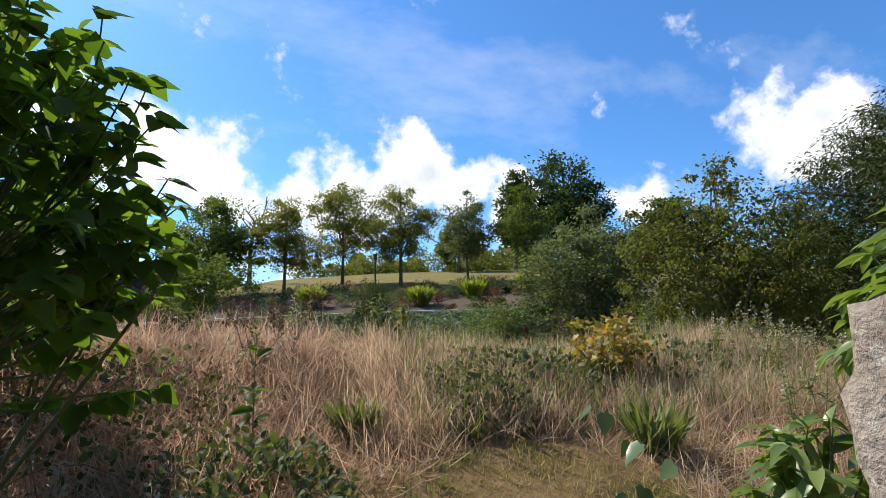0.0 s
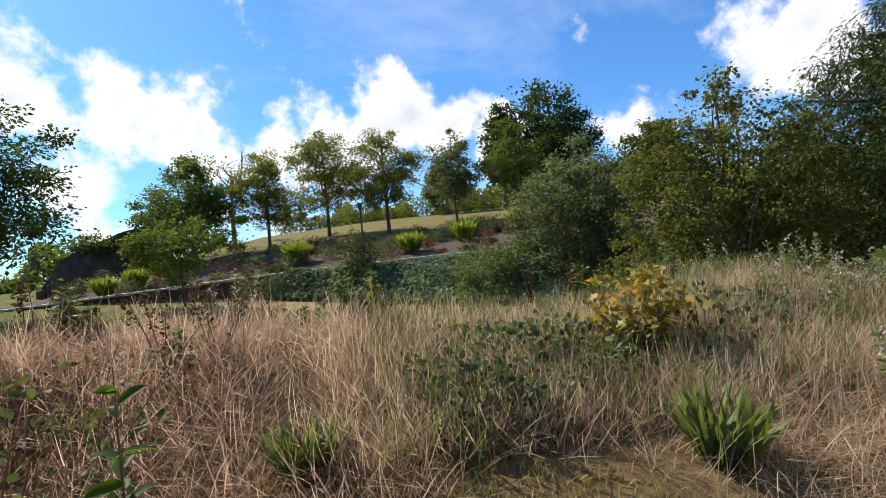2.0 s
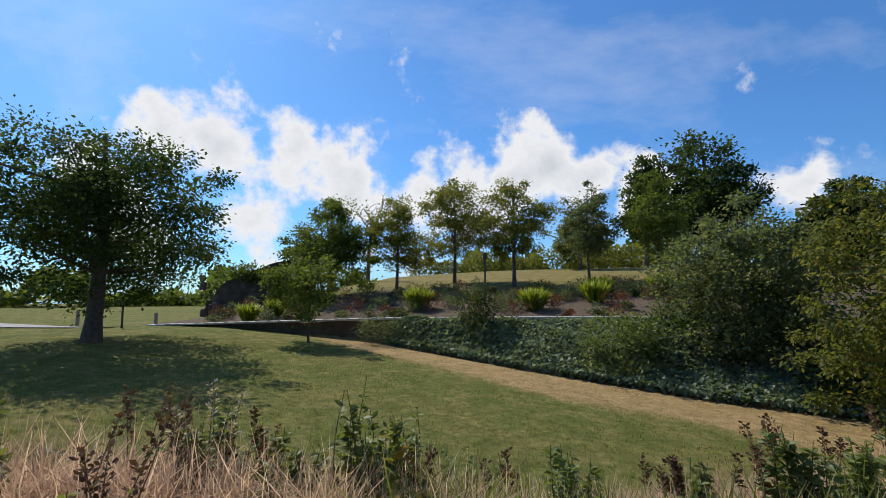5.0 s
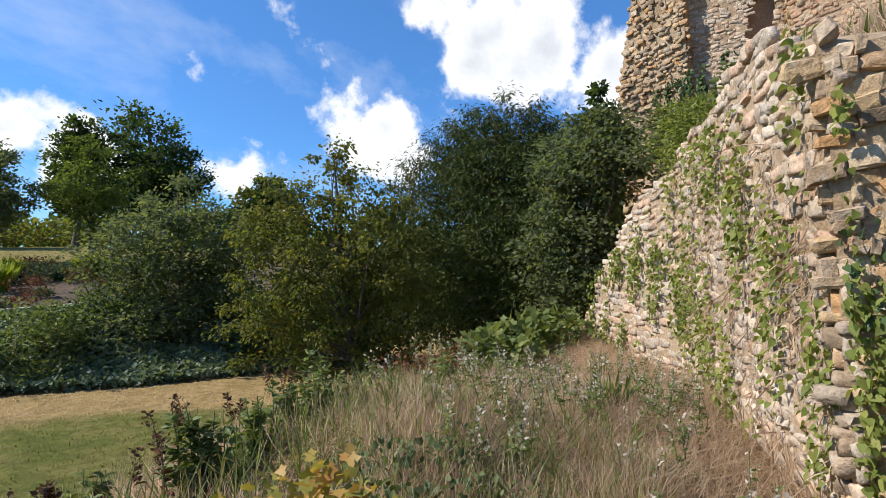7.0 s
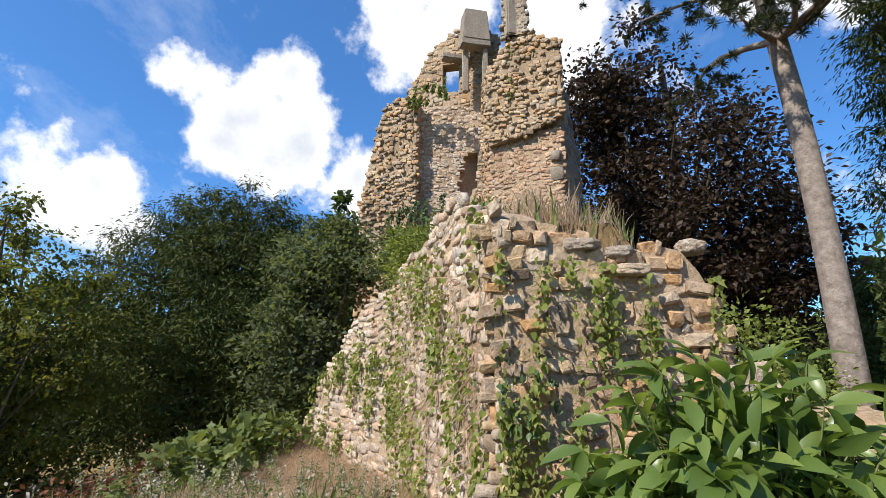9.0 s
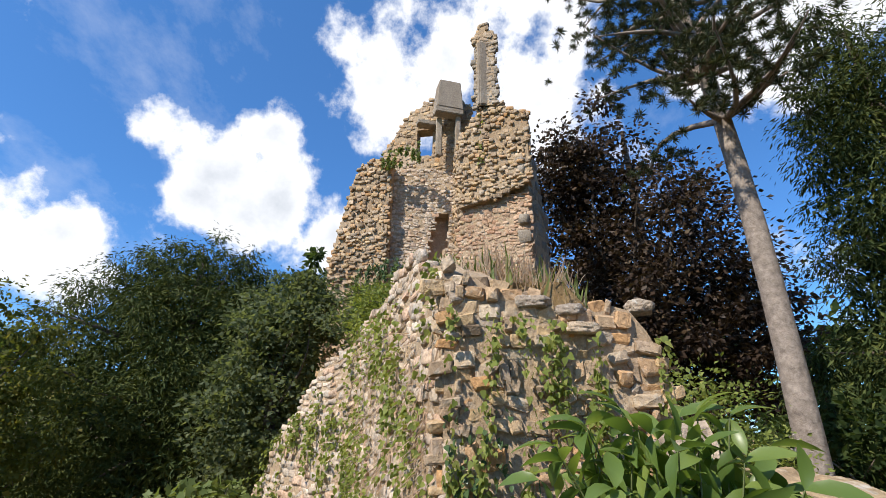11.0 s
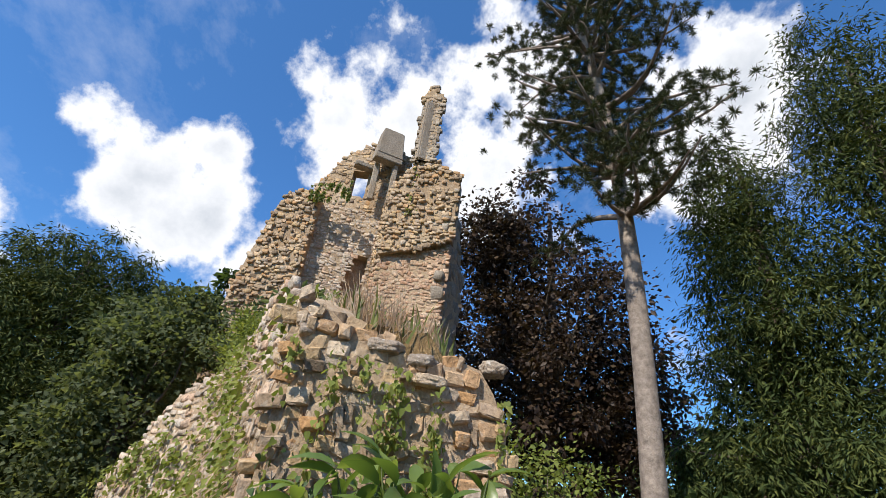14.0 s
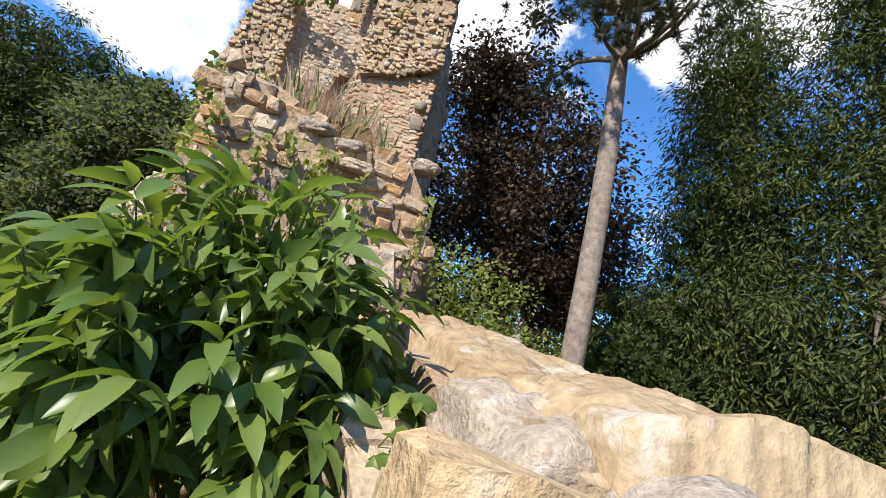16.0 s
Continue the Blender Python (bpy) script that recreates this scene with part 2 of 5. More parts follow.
L_HEART = leaf_mat("heart_leaf", [(0.0, (0.04, 0.085, 0.015)), (0.6, (0.09, 0.16, 0.02)), (1.0, (0.2, 0.28, 0.035))], 0.5, 0.6, 3.0, 0.2)
L_BRAMBLE = leaf_mat("bramble_leaf", [(0.0, (0.05, 0.07, 0.03)), (0.55, (0.095, 0.125, 0.05)), (0.85, (0.17, 0.2, 0.09)), (1.0, (0.22, 0.14, 0.07))], 0.6, 0.3, 3.0)
L_GOLD = leaf_mat("golden_oak_leaf", [(0.0, (0.1, 0.14, 0.03)), (0.45, (0.3, 0.26, 0.06)), (0.75, (0.42, 0.24, 0.07)), (1.0, (0.4, 0.17, 0.05))], 0.45, 0.35, 3.0)
L_RUST = leaf_mat("rust_leaf", [(0.0, (0.07, 0.025, 0.015)), (1.0, (0.2, 0.08, 0.04))], 0.6, 0.25)
L_WEED = leaf_mat("weed_leaf", [(0.0, (0.08, 0.11, 0.035)), (0.6, (0.15, 0.19, 0.06)), (1.0, (0.24, 0.25, 0.1))], 0.5, 0.35)
L_DRY = leaf_mat("dry_grass_blade", [(0.0, (0.23, 0.155, 0.11)), (0.35, (0.43, 0.325, 0.23)), (0.7, (0.58, 0.475, 0.35)), (1.0, (0.74, 0.66, 0.5))], 0.8, 0.6, 1.6, 0.05, (1.3, 1.17, 1.03))
L_DEAD = leaf_mat("dead_stalk_blade", [(0.0, (0.22, 0.14, 0.105)), (0.5, (0.43, 0.31, 0.235)), (1.0, (0.64, 0.52, 0.41))], 0.8, 0.58, 1.6, 0.05, (1.25, 1.1, 0.95))
L_CREEP = leaf_mat("creeper_leaf", [(0.0, (0.1, 0.13, 0.03)), (0.6, (0.2, 0.24, 0.06)), (1.0, (0.32, 0.32, 0.1))], 0.6, 0.4, 2.0)
L_PATH = leaf_mat("path_grass_blade", [(0.0, (0.14, 0.17, 0.045)), (0.35, (0.26, 0.25, 0.085)), (0.7, (0.42, 0.34, 0.18)), (1.0, (0.56, 0.46, 0.28))], 0.8, 0.3, 2.0, 0.08)
L_LAWN = leaf_mat("lawn_blade", [(0.0, (0.07, 0.1, 0.022)), (0.5, (0.13, 0.15, 0.04)), (1.0, (0.31, 0.25, 0.11))], 0.8, 0.35, 0.5, 0.05)


def ground_mat():
    m, nt, b = mat_new("meadow_ground")
    at = nt.nodes.new("ShaderNodeAttribute")
    at.attribute_name = "kind_of_ground"
    sep = nt.nodes.new("ShaderNodeSeparateColor")
    nt.links.new(at.outputs["Color"], sep.inputs[0])
    fine, mid, wide = noise_node(nt, 16.0, 8.0, 0.8), noise_node(nt, 1.4, 9.0, 0.72), noise_node(nt, 0.22, 4.0)
    lawn = ramp_node(nt, mid, [(0.25, (0.075, 0.1, 0.024)), (0.5, (0.135, 0.145, 0.042)), (0.75, (0.29, 0.23, 0.1))])
    lawn = mix_node(nt, ramp_node(nt, wide, [(0.5, (0.0,) * 3), (0.75, (0.6,) * 3)]), lawn, (0.26, 0.2, 0.08))
    dry = ramp_node(nt, mid, [(0.3, (0.2, 0.13, 0.06)), (0.7, (0.38, 0.26, 0.13))])
    hay = ramp_node(nt, mid, [(0.3, (0.25, 0.17, 0.07)), (0.5, (0.36, 0.245, 0.115)), (0.7, (0.46, 0.32, 0.16))])
    soil = ramp_node(nt, fine, [(0.35, (0.075, 0.055, 0.04)), (0.7, (0.22, 0.17, 0.125))])
    col = mix_node(nt, sep.outputs[0], lawn, dry)
    col = mix_node(nt, sep.outputs[1], col, hay)
    col = mix_node(nt, sep.outputs[2], col, soil)
    col = mix_node(nt, 0.6, col, ramp_node(nt, fine, [(0.3, (0.5,) * 3), (0.7, (1.35,) * 3)]), "MULTIPLY")
    nt.links.new(col, b.inputs["Base Color"])
    pass_ = noise_node(nt, 4.5, 6.0, 0.7)
    nt.links.new(mix_node(nt, 0.75, col, ramp_node(nt, pass_, [(0.32, (0.55,) * 3), (0.68, (1.4,) * 3)]), "MULTIPLY"), b.inputs["Base Color"])
    b.inputs["Roughness"].default_value, b.inputs["Specular IOR Level"].default_value = 0.95, 0.03
    bump(nt, b, fine, 0.9, 0.05)
    return m


def plain_mat(name, a, c, scale=20.0, rough=0.7, metal=0.0):
    m, nt, b = mat_new(name)
    n = noise_node(nt, scale, 5.0)
    nt.links.new(ramp_node(nt, n, [(0.3, a), (0.7, c)]), b.inputs["Base Color"])
    b.inputs["Roughness"].default_value, b.inputs["Metallic"].default_value = rough, metal
    bump(nt, b, n, 0.3, 0.01)
    return m


M_GROUND = ground_mat()
M_ROAD = plain_mat("pale_asphalt", (0.2, 0.19, 0.18), (0.3, 0.28, 0.26), 8.0, 0.9)
M_WATER = plain_mat("lake_water", (0.1, 0.14, 0.17), (0.13, 0.17, 0.2), 0.3, 0.12)
M_POST = plain_mat("dark_painted_metal", (0.02, 0.02, 0.02), (0.05, 0.05, 0.045), 30.0, 0.5)
M_WOODPOST = plain_mat("weathered_wood", (0.22, 0.18, 0.14), (0.34, 0.29, 0.23), 30.0, 0.85)
M_COPING = plain_mat("pale_stone_coping", (0.36, 0.34, 0.31), (0.5, 0.47, 0.43), 6.0, 0.9)
M_STALK = plain_mat("dead_stalk", (0.13, 0.09, 0.06), (0.28, 0.21, 0.15), 40.0, 0.9)
M_GREENSTALK = plain_mat("green_stalk", (0.07, 0.09, 0.03), (0.13, 0.15, 0.05), 40.0, 0.6)


# ---- helpers for meshes ----
rng = np.random.default_rng(7)


def empty(name, loc, label, category, group=""):
    ob = new(name)
    ob.location = loc
    return tagged(ob, label, category, group)


def mesh_object(name, verts, faces, mat, parent=None, label="", smooth=False):
    me = bpy.data.meshes.new(name)
    if isinstance(faces, np.ndarray):
        n, k = faces.shape
        me.vertices.add(len(verts))
        me.vertices.foreach_set("co", np.asarray(verts, np.float32).ravel())
        me.loops.add(n * k)
        me.loops.foreach_set("vertex_index", faces.astype(np.int32).ravel())
        me.polygons.add(n)
        me.polygons.foreach_set("loop_start", np.arange(0, n * k, k, dtype=np.int32))
        me.update(calc_edges=True)
    else:
        me.from_pydata([tuple(v) for v in verts], [], faces)
    me.materials.append(mat)
    if smooth:
        me.polygons.foreach_set("use_smooth", np.ones(len(me.polygons), bool))
    ob = new(name, me)
    if parent:
        ob.parent = parent
        ob.matrix_parent_inverse = Matrix.Translation(-parent.location)
    return tagged(ob, label)


def part(name, bm, mat, parent, label=""):
    me = bpy.data.meshes.new(name)
    bm.to_mesh(me)
    bm.free()
    me.materials.append(mat)
    ob = new(name, me)
    ob.parent = parent
    ob.matrix_parent_inverse = Matrix.Translation(-parent.location)
    return tagged(ob, label)


# leaf outlines: along x, across y, lifted z
LEAF_SHAPES = {
    "diamond": (np.array([(0, 0, 0), (0.45, 0.3, 0.06), (1, 0, -0.05), (0.45, -0.3, 0.06)]), np.array([(0, 1, 2, 3)])),
    "blade": (np.array([(0, 0.03, 0), (0, -0.03, 0), (0.6, -0.02, 0.02), (0.6, 0.02, 0.02), (1, 0, -0.08), (1, 0, -0.08)]), np.array([(0, 1, 2, 3), (3, 2, 4, 5)])),
    "oval": (np.array([(0, 0, 0), (0.22, 0.17, 0.05), (0.55, 0.22, 0.04), (0.82, 0.13, -0.06), (1, 0, -0.2), (0.82, -0.13, -0.06), (0.55, -0.22, 0.04), (0.22, -0.17, 0.05),
                       (0.25, 0, -0.04), (0.55, 0, -0.05), (0.82, 0, -0.12)]),
             np.array([(0, 8, 1, 1), (1, 8, 9, 2), (2, 9, 10, 3), (3, 10, 4, 4), (0, 7, 8, 8), (7, 6, 9, 8), (6, 5, 10, 9), (5, 4, 10, 10)])),
    "walnut": (np.array([(0, 0, 0), (0.16, 0.12, 0.07), (0.4, 0.185, 0.06), (0.65, 0.165, -0.03), (0.86, 0.08, -0.17), (1, 0, -0.3),
                         (0.86, -0.08, -0.17), (0.65, -0.165, -0.03), (0.4, -0.185, 0.06), (0.16, -0.12, 0.07), (0.16, 0, 0.02), (0.4, 0, 0.0), (0.65, 0, -0.08), (0.86, 0, -0.2)]),
               np.array([(0, 10, 1, 1), (1, 10, 11, 2), (2, 11, 12, 3), (3, 12, 13, 4), (4, 13, 5, 5), (0, 9, 10, 10), (9, 8, 11, 10), (8, 7, 12, 11), (7, 6, 13, 12), (6, 5, 13, 13)])),
    "heart": (np.array([(0.0, 0, 0), (-0.06, 0.24, 0.04), (0.16, 0.42, 0.05), (0.5, 0.3, 0.03), (1, 0, -0.1), (0.5, -0.3, 0.03), (0.16, -0.42, 0.05), (-0.06, -0.24, 0.04), (0.4, 0, -0.03)]),
              np.array([(0, 8, 2, 1), (2, 8, 3, 3), (3, 8, 4, 4), (0, 7, 6, 8), (6, 5, 8, 8), (5, 4, 8, 8)])),
    "lobed": (np.array([(0, 0, 0), (0.15, 0.3, 0.04), (0.4, 0.22, 0.02), (0.6, 0.42, 0.04), (0.72, 0.16, 0), (1, 0, -0.08), (0.72, -0.16, 0), (0.6, -0.42, 0.04), (0.4, -0.22, 0.02), (0.15, -0.3, 0.04)]),
              np.array([(0, 2, 1, 1), (0, 8, 2, 2), (2, 8, 4, 3), (4, 8, 6, 6), (4, 6, 5, 5), (6, 8, 7, 7), (0, 9, 8, 8)])),
}


def unit(v):
    return v / np.maximum(np.linalg.norm(v, axis=-1, keepdims=True), 1e-9)


def leaf_arrays(places, ways, sizes, shape, roll=None, widen=1.0):
    """Leaves as vertices and triangles: a leaf at each place, growing along its way."""
    tv, tf = LEAF_SHAPES[shape]
    n = len(places)
    x = unit(np.asarray(ways, float))
    up = np.tile((0.0, 0.0, 1.0), (n, 1)) + rng.normal(0, 0.35, (n, 3)) if roll is None else rng.normal(0, 1, (n, 3)) * roll + (0, 0, 1)
    y = unit(np.cross(up, x))
    z = np.cross(x, y)
    t = tv * (1, widen, 1)
    v = places[:, None, :] + (t[None, :, 0:1] * x[:, None] + t[None, :, 1:2] * y[:, None] + t[None, :, 2:3] * z[:, None]) * np.asarray(sizes)[:, None, None]
    tri = []
    for a, b, c, d in tf:
        tri.append((a, b, c))
        if c != d:
            tri.append((a, c, d))
    tri = np.array(tri)
    f = tri[None] + (np.arange(n) * len(tv))[:, None, None]
    return v.reshape(-1, 3), f.reshape(-1, 3)


def leaves(name, places, ways, sizes, shape, mat, parent=None, label="", roll=None, widen=1.0):
    v, f = leaf_arrays(np.asarray(places), np.asarray(ways), np.asarray(sizes), shape, roll, widen)
    return mesh_object(name, v, f, mat, parent, label)


def tube_arrays(points, radii, sides=7):
    points, radii = np.asarray(points, float), np.asarray(radii, float)
    n = len(points)
    way = unit(np.gradient(points, axis=0))
    ref = np.where(np.abs(way[:, 2:3]) > 0.9, (1.0, 0.0, 0.0), (0.0, 0.0, 1.0))
    a = unit(np.cross(way, ref))
    b = np.cross(way, a)
    ang = np.linspace(0, 2 * np.pi, sides, endpoint=False)
    v = points[:, None] + radii[:, None, None] * (np.cos(ang)[None, :, None] * a[:, None] + np.sin(ang)[None, :, None] * b[:, None])
    i, j = np.meshgrid(np.arange(n - 1), np.arange(sides), indexing="ij")
    k = (j + 1) % sides
    q = np.stack([i * sides + j, i * sides + k, (i + 1) * sides + k, (i + 1) * sides + j], -1).reshape(-1, 4)
    return v.reshape(-1, 3), q


def join_arrays(bits):
    vs, fs, n = [], [], 0
    for v, f in bits:
        vs.append(v)
        fs.append(f + n)
        n += len(v)
    return np.concatenate(vs), np.concatenate(fs)


def bent(p0, p1, bow, steps=6):
    p0, p1 = np.asarray(p0, float), np.asarray(p1, float)
    t = np.linspace(0, 1, steps)[:, None]
    wob = rng.normal(0, bow, 3) * np.linalg.norm(p1 - p0)
    return p0 + (p1 - p0) * t + np.sin(np.pi * t) * wob


# ---- the lie of the land ----
def smooth(t):
    t = np.clip(t, 0, 1)
    return t * t * (3 - 2 * t)


def wall_line(x):
    return np.interp(x, [2.9, 3.9, 4.3, 8.3, 10.8, 14.0, 30.0], [1.6, 2.6, 4.05, 5.2, 7.2, 7.6, 7.6])


# the hill lies turned clockwise from the walk's axis; its own coordinates run along and across the terrace
HILL_TURN, HILL_WIDE, HILL_AT = radians(12), 0.84, (0.5, 4.0)


def hill_xy(x, y):
    dx, dy = (np.asarray(x, float) - HILL_AT[0]) * HILL_WIDE, np.asarray(y, float) - HILL_AT[1]
    c, s = math.cos(HILL_TURN), math.sin(HILL_TURN)
    return HILL_AT[0] + dx * c + dy * s, HILL_AT[1] - dx * s + dy * c


def hill_back(x, y):
    dx, dy = np.asarray(x, float) - HILL_AT[0], np.asarray(y, float) - HILL_AT[1]
    c, s = math.cos(HILL_TURN), math.sin(HILL_TURN)
    return HILL_AT[0] + (dx * c - dy * s) / HILL_WIDE, HILL_AT[1] + dx * s + dy * c


def terrace_top(hx):
    return np.interp(hx, [-31, -11, 8], [-0.25, 0.42, 0.72])


def rim_line(x):
    return np.interp(x, [-12, -6, -1, 4, 11, 14, 20], [2.6, 4.4, 6.85, 7.25, 7.4, 8.0, 8.0])


def land(x, y):
    x, y = np.asarray(x, float), np.asarray(y, float)
    hx, hy = hill_back(x, y)
    lawn = np.clip(-1.55 - 0.055 * x + 0.014 * y, -2.6, -0.3)
    rim = rim_line(x)
    g = 0.16 * np.sin(x * 0.9 + 1) * np.sin(y * 0.7) * smooth((np.hypot(x - 0.4, y - 3.5) - 1.5) / 3)
    g = g - 0.36 + 0.74 * smooth((y - 1.8) / 4.0)
    g = g - 0.06 * np.clip(x - 3.2, 0, 8) + (0.2 + 0.22 * smooth((1.6 - x) / 1.4)) * np.exp(-((y - rim + 0.6) / 0.8) ** 2) * smooth((5 - np.abs(x)) / 2)
    z = g + (lawn - g) * smooth((y - rim) / 3.2)
    # raised ground held by the ruined wall
    inside = smooth((wall_line(np.minimum(x, 9.4)) - 0.2 - y) / np.interp(x, [8, 10], [0.3, 2.4])) * smooth((x - 4.25) / 0.4)
    top = np.interp(x, [3.0, 5.0, 8.0, 11.0, 14.0], [2.4, 2.95, 3.15, 3.5, 4.0])
    south = np.interp(x, [3, 5, 8, 11, 14], [1.9, 1.7, 1.3, 0.0, -1.2])
    mound = top * smooth((y - south) / 1.3)
    z = np.where(x > 2.5, z + np.maximum(mound - z, 0) * inside, z)
    # terrace and hill behind it
    hill = np.interp(hy, [29.3, 30.2, 45, 66, 120, 300], [0, 0, 2.3, 4.6, 4.6, 1.6]) + terrace_top(hx) - 0.13
    hill = -0.7 + (hill + 0.7) * smooth((hx + 40) / 14)
    z = z + (hill - z) * smooth((hy - 29.3) / 0.5) * smooth((hx + 60) / 20)
    far = smooth((np.hypot(x, y) - 120) / 200)
    return z * (1 - far) - 2.0 * far


def kind_of_ground(x, y):
    """How dry, how mown to hay, how bare the ground is."""
    hx, hy = hill_back(x, y)
    wob = 0.5 * np.sin(x * 0.8) + 0.4 * np.sin(x * 1.9 + y)
    dry = 1 - smooth((y - rim_line(x) - 1.6 + wob * 0.4) / 1.2)
    foot = np.interp(hx, [-40, -20, -12, -5, 0, 5.5, 14], [40, 30, 25.0, 21.4, 19.0, 16.6, 15.0])
    hay = 0.85 * smooth((hy - foot + wob * 0.6) / 1.6) * (1 - smooth((hy - 29.3) / 0.3)) * (hx > -24)
    hay = np.maximum(hay, smooth((hy - 43) / 4) * 0.35 * smooth((hx + 40) / 8))
    soil = smooth((hy - 29.3) / 0.4) * (1 - smooth((hy - 41 - wob * 2) / 3)) * smooth((hx + 42) / 8)
    return dry, hay, soil


def make_ground():
    def axis(a, b, fine0, fine1, step):
        mid = np.arange(fine0, fine1, step)
        lo = fine0 - np.cumsum(np.geomspace(step, 160, 30))
        hi = fine1 + np.cumsum(np.geomspace(step, 160, 30))
        return np.concatenate([lo[::-1], mid, hi])
    xs, ys = axis(0, 0, -16, 18, 0.22), axis(0, 0, -6, 34, 0.22)
    X, Y = np.meshgrid(xs, ys, indexing="ij")
    Z = land(X, Y) + rng.normal(0, 0.012, X.shape) * (np.hypot(X, Y) < 40)
    v = np.stack([X, Y, Z], -1).reshape(-1, 3)
    nx, ny = X.shape
    i, j = np.meshgrid(np.arange(nx - 1), np.arange(ny - 1), indexing="ij")
    q = np.stack([i * ny + j, (i + 1) * ny + j, (i + 1) * ny + j + 1, i * ny + j + 1], -1).reshape(-1, 4)
    ob = mesh_object("ground", v, q, M_GROUND, None, "sloping ground with lawn, dry meadow and bare planted bank", True)
    tagged(ob, "", "ground", "", "structure")
    d, h, s = kind_of_ground(v[:, 0], v[:, 1])
    layer = ob.data.color_attributes.new("kind_of_ground", "FLOAT_COLOR", "POINT")
    layer.data.foreach_set("color", np.stack([d, h, s, np.ones_like(d)], -1).astype(np.float32).ravel())
    return ob


make_ground()


# ---- stonework ----
def stone_shapes(count, chamfer, uneven):
    """Chamfered lumps about one unit wide, as vertices and triangles."""
    made = []
    for _ in range(count):
        bm = bmesh.new()
        bmesh.ops.create_cube(bm, size=1.0)
        bmesh.ops.bevel(bm, geom=list(bm.edges), offset=chamfer, segments=1, affect="EDGES")
        bmesh.ops.triangulate(bm, faces=list(bm.faces))
        bm.verts.index_update()
        v = np.array([tuple(p.co) for p in bm.verts])
        f = np.array([[p.index for p in q.verts] for q in bm.faces])
        bm.free()
        v = v * (1 + rng.normal(0, uneven * 0.5, 3)) + rng.normal(0, uneven, v.shape) * 0.5
        v[:, 2] += v[:, 0] * rng.normal(0, uneven)
        made.append((v, f))
    return made


ROUGH_STONES, DRESSED_STONES = stone_shapes(14, 0.14, 0.11), stone_shapes(8, 0.07, 0.07)


def shared_meshes(shapes, name, mat):
    out = []
    for v, f in shapes:
        me = bpy.data.meshes.new(name)
        me.from_pydata([tuple(p) for p in v], [], [tuple(p) for p in f])
        me.materials.append(mat)
        out.append(me)
    return out


def facing(p0, p1, bottom, top, course, long, jut, shapes, inset=0.0, hole=None, batter=0.0):
    """Stones laid in rough courses over an upright face from p0 to p1 (its outside to the left of that way):
    rows of place, size, turn and shape."""
    p0, p1 = np.array(p0, float), np.array(p1, float)
    span = np.linalg.norm(p1 - p0)
    way = (p1 - p0) / span
    out = np.array((-way[1], way[0]))
    rows = []
    zmin, zmax = min(bottom(0), bottom(0.5), bottom(1)), max(top(k / 20) for k in range(21))
    z = zmin
    while z < zmax:
        high = course * rng.uniform(0.6, 1.5)
        s = -rng.uniform(0, long)
        while s < span:
            w = long * rng.uniform(0.4, 1.8)
            sag = 0.6 * course * math.sin(s * 2.3 + z * 1.7) + 0.3 * course * math.sin(s * 6.1 - z)
            u = np.clip((s + w / 2) / span, 0, 1)
            if s + w * 0.5 < span + 0.1 and bottom(u) - high < z < top(u) and not (hole and hole(u, z)):
                depth = course * rng.uniform(0.9, 1.5)
                lift = rng.uniform(-0.6, 1) * jut - inset - batter * (z - zmin) - depth * 0.5 + 0.006
                c = p0 + way * (s + w / 2) + out * lift
                rows.append(((c[0], c[1], z + high / 2 + sag + rng.normal(0, course * 0.2)), (w * 0.98, depth, high * rng.uniform(0.85, 1.1)),
                             math.atan2(way[1], way[0]) + rng.normal(0, 0.07), rng.normal(0, 0.13), int(rng.integers(len(shapes)))))
            s += w
        z += high
    return rows


def lay(rows, shapes, mat, parent, singles, name="stone", rest="stonework"):
    """The first rows become stones of their own, the rest one joined part."""
    meshes = shared_meshes(shapes, name, mat) if singles else []
    for place, size, turn, tip, k in rows[:singles]:
        ob = new(name, meshes[k])
        ob.parent = parent
        ob.matrix_parent_inverse = Matrix.Translation(-parent.location)
        ob.matrix_basis = Matrix.LocRotScale(place, Euler((tip, tip * (1.3 if k % 2 else -1.3), turn)), size)
    bits = []
    for place, size, turn, tip, k in rows[singles:]:
        v, f = shapes[k]
        m = np.array(Euler((tip, tip * (1.3 if k % 2 else -1.3), turn)).to_matrix())
        bits.append(((v * size) @ m.T + place, f))
    if bits:
        v, f = join_arrays(bits)
        tagged(mesh_object(rest, v, f, mat, parent), kind="stuff")


def slab(p0, p1, bottom, top, thick, mat, parent, name="core", steps=14):
    """A wall's core with a ragged top, from p0 to p1, its thickness to the right of that way."""
    p0, p1 = np.array(p0, float), np.array(p1, float)
    way = (p1 - p0) / np.linalg.norm(p1 - p0)
    back = np.array((way[1], -way[0])) * thick
    bm = bmesh.new()
    rings = []
    for k in range(steps + 1):
        u = k / steps
        p = p0 + (p1 - p0) * u
        zt = top(u) + rng.uniform(-0.08, 0.05)
        rings.append([bm.verts.new((*p, bottom(u))), bm.verts.new((*p, zt)), bm.verts.new((*(p + back), zt + rng.uniform(-0.1, 0.1))), bm.verts.new((*(p + back), bottom(u)))])
    for a, b in zip(rings, rings[1:]):
        for i in range(4):
            j = (i + 1) % 4
            bm.faces.new((a[i], a[j], b[j], b[i]))
    bm.faces.new(rings[0][::-1])
    bm.faces.new(rings[-1])
    bmesh.ops.recalc_face_normals(bm, faces=list(bm.faces))
    return part(name, bm, mat, parent)


def profile(*pts):
    us, zs = [p[0] for p in pts], [p[1] for p in pts]
    return lambda u: float(np.interp(u, us, zs))


